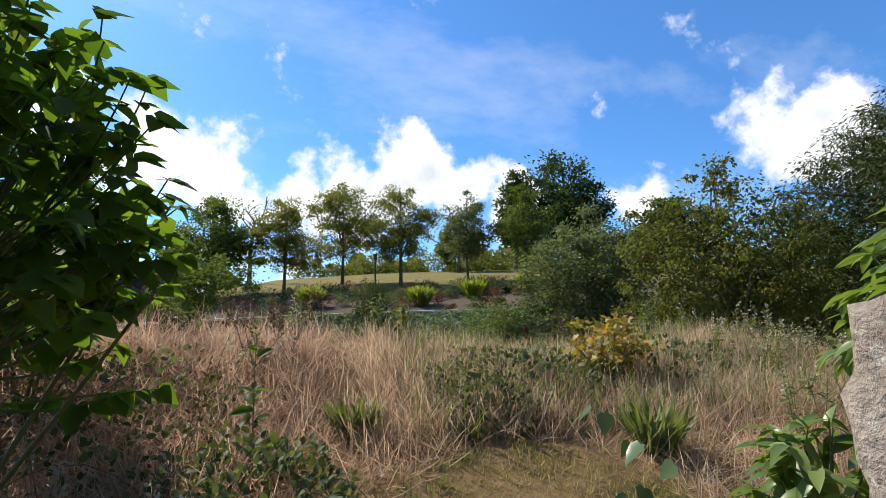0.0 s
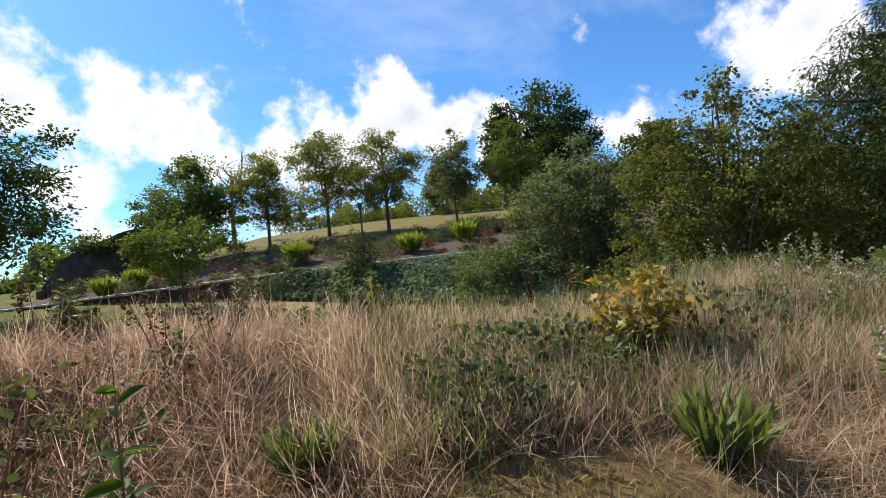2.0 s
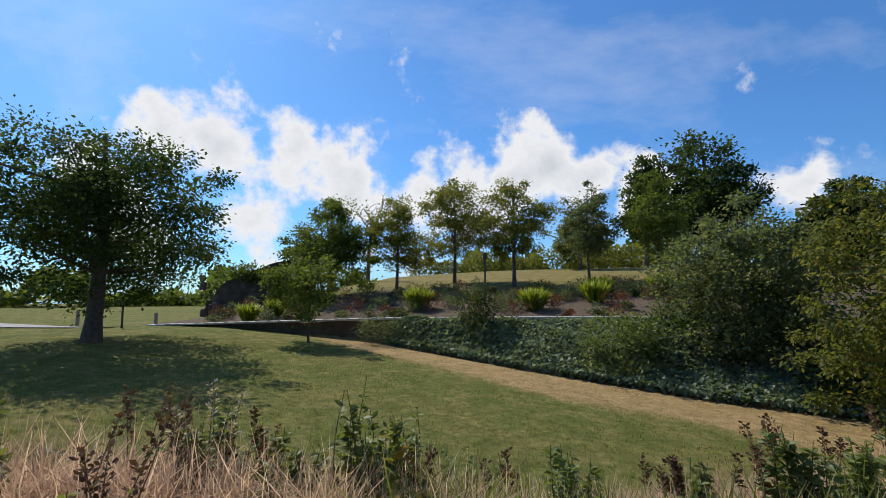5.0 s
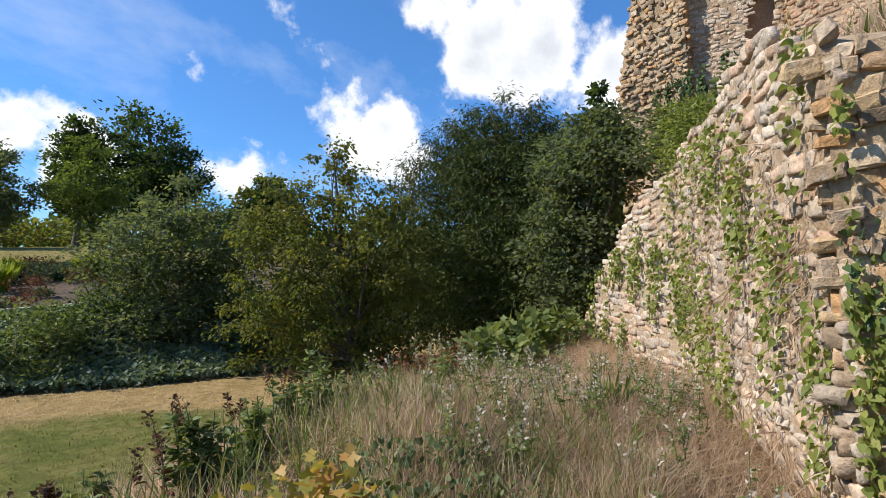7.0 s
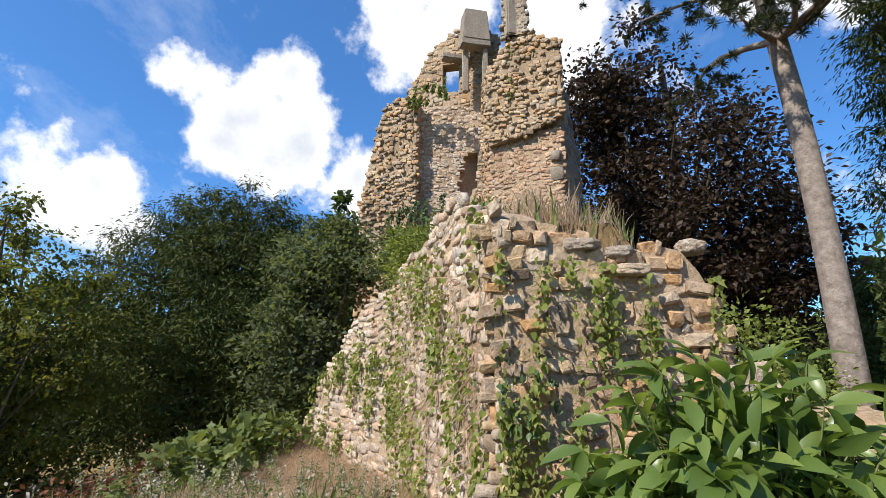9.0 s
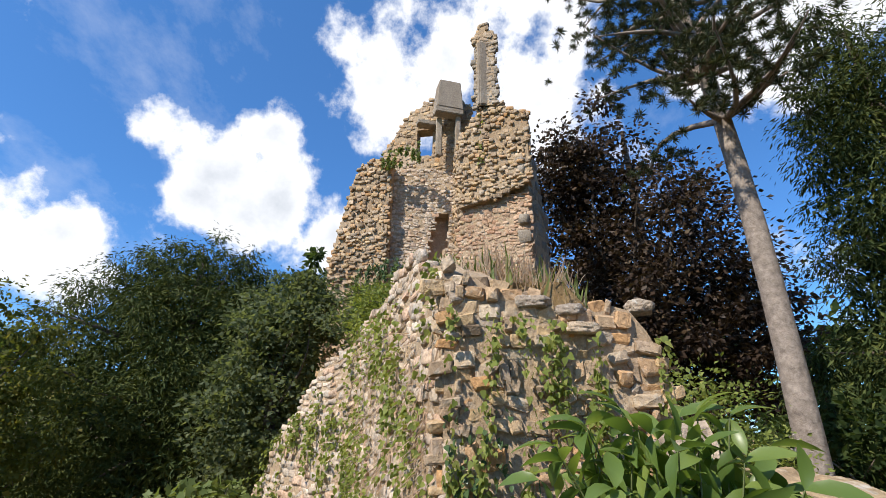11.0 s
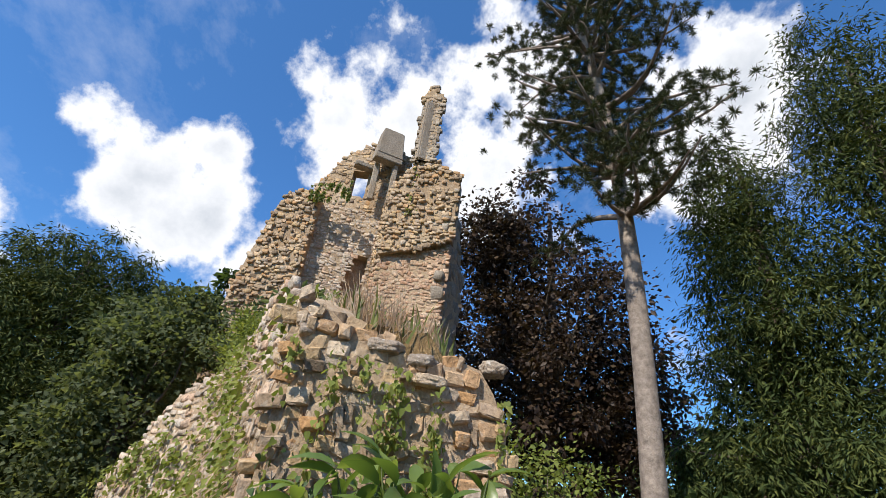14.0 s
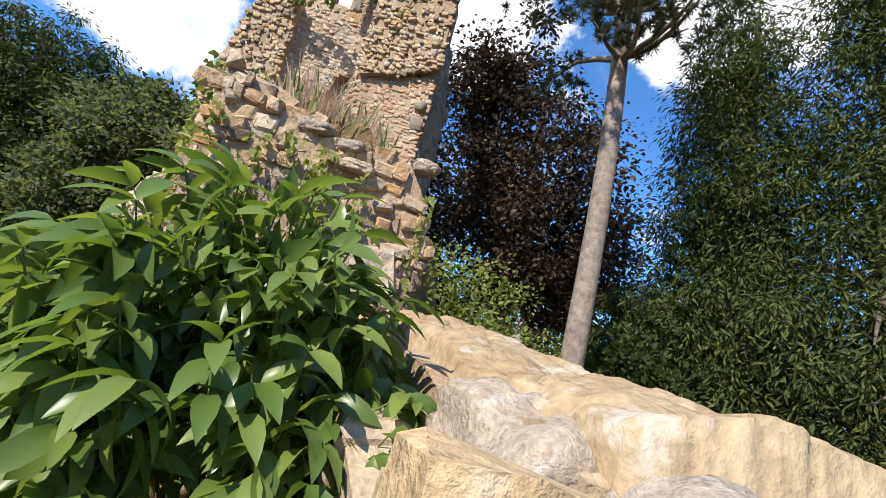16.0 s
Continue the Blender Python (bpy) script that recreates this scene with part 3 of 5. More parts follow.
def box_part(name, lo, hi, mat, parent, chamfer=0.02, turn=0.0, label="", taper=1.0):
    bm = bmesh.new()
    bmesh.ops.create_cube(bm, size=1.0)
    size, mid = np.subtract(hi, lo), np.add(hi, lo) / 2
    for v in bm.verts:
        k = taper if v.co.z > 0 else 1.0
        v.co = Vector((v.co.x * size[0] * k, v.co.y * size[1] * k, v.co.z * size[2]))
    if chamfer:
        bmesh.ops.bevel(bm, geom=list(bm.edges), offset=chamfer, segments=2, affect="EDGES")
    bmesh.ops.rotate(bm, verts=list(bm.verts), cent=(0, 0, 0), matrix=Matrix.Rotation(turn, 3, "Z"))
    bmesh.ops.translate(bm, verts=list(bm.verts), vec=Vector(mid))
    return part(name, bm, mat, parent, label)


# the keep: an open-backed shell seen from inside, ragged on top
keep = empty("ruined_keep", (13.0, 3.0, 4.0), "tall ruined stone keep of rubble and dressed stone, roofless", "castle ruin")


def panel(p0, p1, bottom, top, thick, course, long, jut, mat, shapes, hole=None, name="wall_core", inset=0.0):
    slab(p0, p1, bottom, top, thick, M_MORTAR, keep, name)
    rows = facing(p0, p1, bottom, top, course, long, jut, shapes, inset, hole)
    lay(rows, shapes, mat, keep, 0, "stone", "facing")


flat = lambda z: (lambda u: z)
# left mass, rough rubble torn open
panel((13.5, 4.65), (14.0, 6.75), flat(2.0), profile((0, 10.9), (0.35, 10.9), (0.62, 10.6), (0.75, 9.8), (0.88, 8.4), (1, 7.2)), 1.6, 0.11, 0.15, 0.13, M_STONE, ROUGH_STONES)
panel((14.0, 6.75), (15.8, 6.4), flat(2.0), profile((0, 7.0), (0.4, 8.6), (1, 9.6)), 0.8, 0.13, 0.2, 0.12, M_STONE, ROUGH_STONES)
# back of the recess, faced smooth, with the torn fireplace flue
flue = lambda u, z: 6.2 < z < 9.0 and abs(u - (0.3 - (z - 6.2) * 0.05)) < 0.08 + 0.03 * (9.0 - z)
def pierced(p0, p1, z0, z1, top, u0, u1, h0, h1, thick):
    """A wall core with an opening through it from u0 to u1 along it and h0 to h1 up."""
    a, b = np.array(p0), np.array(p1)
    at = lambda u: tuple(a + (b - a) * u)
    cut = lambda s, e: (lambda u: top(s + (e - s) * u))
    slab(at(0), at(u0), flat(z0), cut(0, u0), thick, M_MORTAR, keep, "wall_core", 4)
    slab(at(u1), at(1), flat(z0), cut(u1, 1), thick, M_MORTAR, keep, "wall_core", 6)
    slab(at(u0), at(u1), flat(z0), flat(h0), thick, M_MORTAR, keep, "wall_core", 4)
    slab(at(u0), at(u1), flat(h1), cut(u0, u1), thick, M_MORTAR, keep, "wall_core", 4)


pierced((14.1, 2.0), (14.0, 4.9), 2.0, 10.7, flat(10.7), 0.08, 0.36, 6.3, 9.0, 0.6)
lay(facing((14.1, 2.0), (14.0, 4.9), flat(2.0), flat(10.7), 0.1, 0.17, 0.03, DRESSED_STONES, 0.0, flue), DRESSED_STONES, M_STONE_PALE, keep, 0, "stone", "facing")
box_part("flue_niche", (14.55, 2.0, 6.0), (14.9, 3.3, 9.4), M_STONE_PINK, keep, 0.1, 0.2)
panel((13.28, 2.35), (13.1, 3.05), flat(5.2), profile((0, 7.4), (0.5, 6.6), (1, 6.1)), 0.5, 0.14, 0.24, 0.03, M_STONE_PALE, DRESSED_STONES)
# cheek wall between recess and right wing
panel((12.2, 1.9), (14.3, 2.05), flat(2.5), flat(11.4), 0.5, 0.12, 0.18, 0.08, M_STONE, ROUGH_STONES)
# right wing: smooth lower face under a corbelled rubble mass
panel((11.35, -0.45), (12.15, 1.9), flat(2.5), flat(8.8), 0.8, 0.1, 0.17, 0.03, M_STONE_PINK, DRESSED_STONES)
panel((11.3, -0.45), (11.75, 0.9), flat(3.0), profile((0, 5.9), (0.6, 5.2), (1, 4.6)), 0.3, 0.12, 0.17, 0.1, M_STONE, ROUGH_STONES)
panel((11.1, -0.5), (11.9, 1.95), profile((0, 9.2), (0.5, 8.7), (1, 8.4)), profile((0, 11.7), (0.2, 11.9), (0.45, 12.5), (0.6, 12.6), (1, 11.0)), 1.0, 0.11, 0.15, 0.12, M_STONE, ROUGH_STONES)
# outer return, dressed grey corner
panel((13.3, -1.5), (11.4, -0.5), flat(2.5), profile((0, 8.5), (0.5, 10.3), (1, 10.6)), 0.5, 0.3, 0.45, 0.01, M_ASHLAR, DRESSED_STONES)
# upper back wall with window, hood and chimney stump
gap = lambda u, z: 0.4 < u < 0.62 and 11.6 < z < 12.8
upper_top = profile((0, 13.8), (0.15, 14.1), (0.5, 14.1), (0.72, 13.5), (1, 11.6))
pierced((14.0, 1.4), (14.9, 5.2), 10.4, 14.1, upper_top, 0.42, 0.6, 11.6, 12.8, 0.6)
lay(facing((14.0, 1.4), (14.9, 5.2), flat(10.4), upper_top, 0.11, 0.17, 0.05, ROUGH_STONES, 0.0, gap), ROUGH_STONES, M_STONE, keep, 0, "stone", "facing")
box_part("window_lintel", (13.9, 2.6, 12.75), (14.35, 3.7, 12.95), M_ASHLAR, keep, 0.03, 0.23)
box_part("fireplace_jamb", (13.55, 2.62, 11.2), (13.8, 2.85, 12.9), M_ASHLAR, keep, 0.03, 0.23)
box_part("fireplace_jamb", (13.35, 1.85, 11.2), (13.6, 2.05, 12.9), M_ASHLAR, keep, 0.03, 0.23)
box_part("fireplace_lintel", (13.1, 1.75, 12.85), (13.6, 2.95, 13.1), M_ASHLAR, keep, 0.03, 0.23)
box_part("chimney_hood", (13.1, 1.8, 13.1), (14.0, 2.95, 14.4), M_ASHLAR, keep, 0.03, 0.23, "", 0.8)
panel((11.33, 0.66), (11.53, 1.36), flat(12.2), flat(14.9), 0.3, 0.14, 0.2, 0.015, M_ASHLAR, DRESSED_STONES)
box_part("chimney_stump", (11.4, 0.65, 12.2), (12.0, 1.35, 15.0), M_ASHLAR, keep, 0.05, 0.3)
panel((11.35, 0.62), (11.5, 1.35), flat(14.8), profile((0, 15.3), (0.5, 15.8), (1, 15.5)), 0.6, 0.15, 0.22, 0.06, M_STONE, ROUGH_STONES)

# the curtain wall below it: broken end, grazing face, far battered face
keep.location, keep.scale = (13.66, 4.19, 3.67), (0.7, 0.78, 0.86)
curtain = empty("ruined_curtain_wall", (5.0, 3.8, 0.0), "broken rubble curtain wall overgrown with creepers and grass", "ruined wall")
END, FACE, FAR = ((4.2, 2.45), (4.25, 4.05)), ((4.3, 4.05), (8.3, 5.2)), ((8.3, 5.2), (10.9, 7.45))
end_top, face_top = profile((0, 2.1), (0.1, 2.5), (0.25, 2.55), (0.5, 2.5), (0.75, 2.65), (1, 2.75)), profile((0, 2.8), (0.25, 3.2), (0.6, 3.15), (1, 3.0))
far_top = profile((0, 3.0), (0.35, 2.5), (0.7, 1.4), (1, 0.1))
slab(*END, flat(-0.5), end_top, 0.4, M_MORTAR, curtain)
slab(*FACE, flat(-1.2), face_top, 0.45, M_MORTAR, curtain)
slab(*FAR, flat(-2.6), far_top, 0.9, M_MORTAR, curtain)
end_rows = facing(*END, flat(-0.3), end_top, 0.085, 0.11, 0.06, ROUGH_STONES)
face_rows = facing(*FACE, flat(-0.8), face_top, 0.085, 0.13, 0.03, ROUGH_STONES)
far_rows = facing(*FAR, flat(-1.6), far_top, 0.1, 0.15, 0.03, ROUGH_STONES)
rng.shuffle(face_rows)

# low wall beside the gap in it
low_wall = empty("low_stone_wall", (1.5, 2.8, 0.0), "low thick stone wall with lichened boulders and buff mortar capping", "wall")
slab((1.32, 2.9), (3.6, 3.0), flat(-0.3), profile((0, 1.08), (0.6, 1.08), (1, 1.3)), 0.85, M_MORTAR, low_wall)
low_rows = facing((1.32, 2.92), (3.6, 3.02), flat(-0.1), profile((0, 0.9), (0.4, 0.95), (1, 1.6)), 0.2, 0.28, 0.03, ROUGH_STONES)
low_rows += facing((1.3, 2.12), (1.3, 2.9), flat(-0.1), flat(0.9), 0.2, 0.28, 0.03, ROUGH_STONES)


def boulder(center, size, turn, mat, parent, seed):
    bm = bmesh.new()
    bmesh.ops.create_icosphere(bm, subdivisions=4, radius=0.5)
    for v in bm.verts:
        d = v.co.normalized()
        k = max(abs(d.x), abs(d.y), abs(d.z))
        p = d * 0.5 * (0.5 + 0.5 / k)
        p += d * (noise.fractal(d * 1.3 + Vector((seed, 0, 0)), 0.7, 2.2, 7) * 0.13)
        v.co = Vector((p.x * size[0], p.y * size[1], p.z * size[2]))
    bmesh.ops.rotate(bm, verts=list(bm.verts), cent=(0, 0, 0), matrix=Matrix.Rotation(turn, 3, "Z"))
    bmesh.ops.translate(bm, verts=list(bm.verts), vec=Vector(center))
    ob = part("boulder", bm, mat, parent, "grey boulder spotted with lichen")
    ob.data.polygons.foreach_set("use_smooth", np.ones(len(ob.data.polygons), bool))


boulder((1.66, 2.86, 0.93), (0.6, 0.32, 0.4), 0.03, M_LICHEN, low_wall, 3)
boulder((1.22, 2.66, 0.93), (0.34, 0.4, 0.32), 0.1, M_LICHEN, low_wall, 8)
boulder((0.52, 2.84, 0.72), (0.24, 0.3, 0.62), 0.1, M_LICHEN, low_wall, 15)
boulder((0.52, 2.88, 0.42), (0.3, 0.34, 0.3), 0.1, M_LICHEN, low_wall, 27)
boulder((0.52, 2.84, 0.03), (0.44, 0.44, 0.8), 0.1, M_LICHEN, low_wall, 21)


def capping():
    """Uneven mortar weathering over the wall's top."""
    xs, ys = np.linspace(1.28, 3.5, 130), np.linspace(2.02, 2.86, 50)
    X, Y = np.meshgrid(xs, ys, indexing="ij")
    Z = np.zeros_like(X)
    for i in range(X.shape[0]):
        for j in range(X.shape[1]):
            Z[i, j] = noise.fractal(Vector((X[i, j] * 2.2, Y[i, j] * 2.2, 0)), 0.8, 2.0, 6) * 0.045
            crack = abs(noise.noise(Vector((X[i, j] * 1.7, Y[i, j] * 4.5, 3.0))))
            Z[i, j] -= 0.035 * max(0.0, 1 - crack / 0.05)
    Z += np.interp(X, [0.8, 2.2, 3.6], [1.19, 1.2, 1.36]) - 0.06 * (np.abs(Y - 2.44) / 0.42) ** 4
    edge = (X <= xs[0]) | (X >= xs[-1]) | (Y <= ys[0]) | (Y >= ys[-1])
    Z[edge] -= 0.25
    v = np.stack([X, Y, Z], -1).reshape(-1, 3)
    ny = len(ys)
    i, j = np.meshgrid(np.arange(len(xs) - 1), np.arange(ny - 1), indexing="ij")
    q = np.stack([i * ny + j, (i + 1) * ny + j, (i + 1) * ny + j + 1, i * ny + j + 1], -1).reshape(-1, 4)
    mesh_object("capping", v, q, M_CAP, low_wall, "buff mortar capping with cracks", True)


capping()
low_wall.location += Vector((0.28, -0.25, 0.15))


# terrace wall with its coping along the planted bank
terrace = empty("terrace_wall", (-8.0, 29.3, -1.2), "long low stone terrace wall with pale coping", "wall")
ends = [tuple(float(k) for k in hill_xy(x, 29.3)) for x in (14.0, -31.0)]
slab(*ends, flat(-2.2), lambda u: float(terrace_top(14.0 - 45.0 * u)) - 0.1, 0.4, M_DARKROCK, terrace, "core", 40)
for k in range(51):
    x = 13.6 - k * 0.88
    (px, py), pz = hill_xy(x, 29.14), float(terrace_top(x)) - 0.09
    box_part("coping_stone", (px - 0.365, py - 0.28, pz), (px + 0.365, py + 0.28, pz + 0.1 + rng.uniform(-0.01, 0.01)), M_COPING, terrace, 0.015, -HILL_TURN)

ruin = empty("ruined_rampart", (-18.0, 44.5, 0.5), "dark broken lump of rubble rampart by the lake", "ruined wall")
slab((-13.5, 46.3), (-21.5, 43.0), flat(-1.0), profile((0, 4.9), (0.3, 4.7), (0.6, 3.8), (0.85, 2.7), (1, 0.6)), 3.0, M_DARKROCK, ruin)
lay(facing((-21.5, 43.0), (-13.5, 46.3), flat(-0.5), profile((1, 4.8), (0.7, 4.6), (0.4, 3.7), (0.15, 2.6), (0, 0.6)), 0.45, 0.7, 0.25, ROUGH_STONES), ROUGH_STONES, M_DARKROCK, ruin, 0)


# ---- trees ----
def crown_points(blobs, count, fill=0.55, clumps=60, spread=0.16):
    """Places for leaves: gathered in clumps over the outside of the crown's lobes, some within."""
    sizes = np.array([b[3] * b[4] * b[5] for b in blobs]) ** (2 / 3)
    pick = rng.choice(len(blobs), clumps, p=sizes / sizes.sum())
    arr = np.array(blobs, float)
    d = unit(rng.normal(0, 1, (clumps, 3)))
    r = np.where(rng.random(clumps) < fill, rng.uniform(0.82, 1.05, clumps), rng.uniform(0.3, 0.85, clumps))
    centre = arr[pick, :3] + d * arr[pick, 3:] * r[:, None]
    which = rng.integers(clumps, size=count)
    scale = arr[pick, 3:].mean(1) * spread * rng.uniform(0.6, 1.5, clumps)
    off = rng.normal(0, 1, (count, 3)) * (1, 1, 0.6)
    return centre, centre[which] + off * scale[which][:, None], off


def tree(name, base, blobs, count, leaf, mat, bark, trunk, label, group="", shape="diamond", clumps=70, droop=0.0, spread=0.16, limbs=16, lean=(0, 0), widen=1.0, fill=0.6, fork=0.35, core=0.07):
    """base: foot of the trunk; blobs: lobes of the crown as offsets from the foot and half-axes."""
    ob = empty(name, base, label, "tree", group)
    base = np.array(base, float)
    lobes = [(base[0] + b[0], base[1] + b[1], base[2] + b[2], b[3], b[4], b[5]) for b in blobs]
    centre, pts, off = crown_points(lobes, count, fill, clumps, spread)
    deep = rng.random(count) < core
    arr = np.array(lobes)
    which = rng.choice(len(lobes), count, p=(arr[:, 3] * arr[:, 4] * arr[:, 5]) / (arr[:, 3] * arr[:, 4] * arr[:, 5]).sum())
    within = arr[which, :3] + unit(rng.normal(0, 1, (count, 3))) * arr[which, 3:] * (rng.random(count) ** 0.33 * 0.82)[:, None]
    pts = np.where(deep[:, None], within, pts)
    high = max(b[2] + b[5] * 0.5 for b in lobes)
    tip = np.array((base[0] + lean[0], base[1] + lean[1], high))
    stem = bent(base - (0, 0, 0.25), tip, 0.015, 10)
    rad = trunk * np.linspace(1, 0.12, 10) ** 0.8
    rad[0] *= 1.3
    bits = [tube_arrays(stem, rad, 10)]
    order = rng.permutation(len(centre))[:limbs]
    for k in order:
        t = rng.uniform(fork, 0.85)
        start = stem[0] + (stem[-1] - stem[0]) * t
        if start[2] > centre[k][2]:
            start = stem[0] + (stem[-1] - stem[0]) * min(fork, 0.9)
        v, f = tube_arrays(bent(start, centre[k], 0.06), trunk * 0.33 * np.linspace(1, 0.15, 6), 5)
        mesh_object("branch", v, f, bark, ob, "", True)
    v, f = bits[0]
    mesh_object("trunk", v, f, bark, ob, "", True)
    ways = unit(off + rng.normal(0, 0.7, off.shape)) + (0, 0, -droop)
    leaves("crown", pts, ways, leaf * rng.uniform(0.6, 1.3, count) * np.where(deep, 1.35, 1.0), shape, mat, ob, "", 1.0, widen)
    return ob


Z = lambda x, y: float(land(x, y))


def round_crown(h0, h1, w, lobes=5, wob=0.35):
    """Lobes of a rounded, uneven crown from height h0 to h1, w wide."""
    mid, half = (h0 + h1) / 2, (h1 - h0) / 2
    out = [(0, 0, mid, w * 0.38, w * 0.38, half * 0.85)]
    for k in range(lobes):
        a = k * 2 * math.pi / lobes + rng.uniform(-0.4, 0.4)
        out.append((math.cos(a) * w * 0.26, math.sin(a) * w * 0.26, mid + rng.uniform(-0.5, 0.45) * half, w * 0.24, w * 0.24, half * rng.uniform(0.4, 0.6)))
    out.append((0, 0, h1 - half * 0.35, w * 0.22, w * 0.22, half * 0.4))
    return out


# young trees on the hill
HILL = "young trees on the hill"
hill_label = "young rounded tree with yellowing autumn leaves on the hill"
def stand(name, x, y, top, w, low, count, leaf, mat, trunk, label, group="", lobes=5, clumps=110, spread=0.13, limbs=22, droop=0.0):
    """A round-headed tree on the ground at x, y whose crown reaches from low above its foot to the height top."""
    return tree(name, (x, y, Z(x, y)), round_crown(low, top - Z(x, y), w, lobes), count, leaf, mat, M_BARK, trunk, label, group, "diamond", clumps, droop, spread, limbs)


stand("hill_tree", -5.7, 45.0, 10.1, 6.2, 1.5, 13000, 0.2, L_AUTUMN, 0.15, hill_label, HILL)
stand("hill_tree", -0.8, 48.2, 12.4, 7.6, 1.5, 15000, 0.21, L_AUTUMN, 0.17, hill_label, HILL)
stand("hill_tree", 4.2, 42.9, 11.2, 6.8, 1.9, 15000, 0.19, L_AUTUMN, 0.18, hill_label, HILL)
stand("hill_tree", 10.5, 44.2, 11.0, 5.0, 0.7, 10000, 0.2, L_OLIVE, 0.13, "slim grey-green young tree on the hill", HILL, 5, 100)
stand("hill_tree", 15.3, 42.2, 11.2, 6.0, 1.0, 12000, 0.2, L_OAK, 0.15, "young green tree with yellow lower leaves on the hill", HILL, 5, 100)
stand("oak_tree", -11.2, 43.9, 10.2, 8.2, 0.2, 22000, 0.22, L_OAK, 0.25, "broad bright green leafy oak behind the terrace", "", 7)
stand("oak_tree", 26.4, 57.6, 20.6, 11.5, 0.5, 17000, 0.42, L_DARK, 0.45, "tall dark green oak rising over the hill", "", 8, 130, 0.16, 16)
stand("oak_tree", 20.7, 59.9, 18.4, 5.0, 1.0, 7000, 0.38, L_DARK, 0.3, "narrow dark green oak beside a taller one", "", 5, 70, 0.16, 16)
stand("oak_tree", 35.5, 50.0, 12.5, 11.0, 0.2, 12000, 0.42, L_DARK, 0.35, "low dark green oak at the wood's edge", "", 8, 70, 0.16, 16)
stand("poplar_tree", 13.8, 62.0, 11.6, 6.0, 0.5, 6000, 0.38, L_OLIVE, 0.25, "grey-green tree behind the hill's crest", "", 6, 70, 0.16, 16)
stand("oak_tree", -15.6, 24.0, 9.3, 11.6, 1.3, 40000, 0.17, L_DARK, 0.36, "large spreading dark oak at the lawn's edge", "", 10, 150, 0.16, 16, 0.2)
stand("small_tree", -7.7, 28.6, 3.9, 4.6, 0.9, 6500, 0.16, L_OAK, 0.07, "small round-headed young tree on the lawn", "", 6, 90, 0.16, 16)


def bare_tree(x, y, high):
    """A dead tree: forked bare branches, no leaves."""
    foot = np.array((x, y, Z(x, y) - 0.2))
    ob = empty("dead_tree", (x, y, Z(x, y)), "dead grey tree with forked bare branches on the hill", "tree")
    stem = bent(foot, foot + (0.3, 0, high * 0.75), 0.03, 9)
    v, f = tube_arrays(stem, 0.28 * np.linspace(1, 0.4, 9), 8)
    mesh_object("trunk", v, f, M_BARK, ob, "", True)
    for k in range(9):
        a, t = k * 2.4, rng.uniform(0.55, 1.0)
        p = foot + (stem[-1] - foot) * t
        q = p + np.array((math.cos(a) * rng.uniform(1.0, 2.4), math.sin(a) * 1.5, rng.uniform(1.6, 3.4)))
        bits = [tube_arrays(bent(p, q, 0.12, 7), 0.11 * np.linspace(1, 0.3, 7), 6)]
        for _ in range(4):
            m = p + (q - p) * rng.uniform(0.4, 0.95)
            bits.append(tube_arrays(bent(m, m + np.array((rng.normal(0, 0.7), rng.normal(0, 0.5), rng.uniform(0.5, 1.4))), 0.1, 5), 0.05 * np.linspace(1, 0.4, 5), 5))
        v, f = join_arrays(bits)
        mesh_object("branch", v, f, M_BARK, ob, "", True)


bare_tree(-11.5, 60.2, 9.5)
# nearer trees beside the lawn
tree("willow_shrub", (11.3, 23.7, Z(11.3, 23.7)), round_crown(0.0, 7.4, 6.4, 8), 20000, 0.17, L_OLIVE, M_BARK, 0.13, "dense rounded grey-green willow below the terrace", "", "diamond", 170)
cherry_blobs = [(0, 0, 4.6, 2.0, 2.0, 1.9), (-1.3, 1.4, 3.8, 1.7, 1.7, 1.8), (0.9, -0.8, 3.6, 1.5, 1.5, 1.9), (-1.6, 2.0, 5.0, 1.2, 1.2, 1.2), (-0.4, 0.4, 6.0, 0.9, 0.9, 1.2), (0.3, -0.9, 2.3, 1.2, 1.2, 1.3), (-1.0, 0.6, 1.6, 1.2, 1.3, 1.3), (-2.1, 2.1, 2.6, 1.2, 1.2, 1.5)]
tree("cherry_tree", (10.7, 13.6, Z(10.7, 13.6)), [(b[0] * 0.85, b[1] * 0.85, b[2], b[3] * 0.9, b[4] * 0.9, b[5]) for b in cherry_blobs],
     26000, 0.11, L_CHERRY, M_BARK, 0.11, "cherry tree with thinning yellow-green leaves by the lawn", "", "diamond", 300, 0.6, 0.11, 60, (-0.4, 0.3), 1.0, 0.6, 0.2)
yew_blobs = [(0, 0, 4.4, 3.2, 3.2, 4.4), (-0.8, 2.0, 4.4, 2.4, 2.4, 4.0), (0.6, -2.0, 4.2, 2.3, 2.3, 4.2), (-1.4, -0.4, 2.8, 2.4, 2.8, 2.8), (0, 0, 7.6, 1.9, 2.2, 1.8), (0.4, 1.2, 7.2, 1.5, 1.7, 1.7), (0.4, -1.7, 6.9, 1.5, 1.5, 1.7)]
tree("yew_tree", (16.6, 11.9, Z(16.6, 11.9)), [(b[0], b[1], b[2] * 1.07, b[3] * 1.05, b[4] * 1.05, b[5] * 1.05) for b in yew_blobs],
     115000, 0.17, L_YEW, M_BARK, 0.4, "huge dark green yew with drooping sprays", "", "diamond", 900, 0.6, 0.075, 20, (0, 0), 0.4, 0.85, 0.35, 0.36)
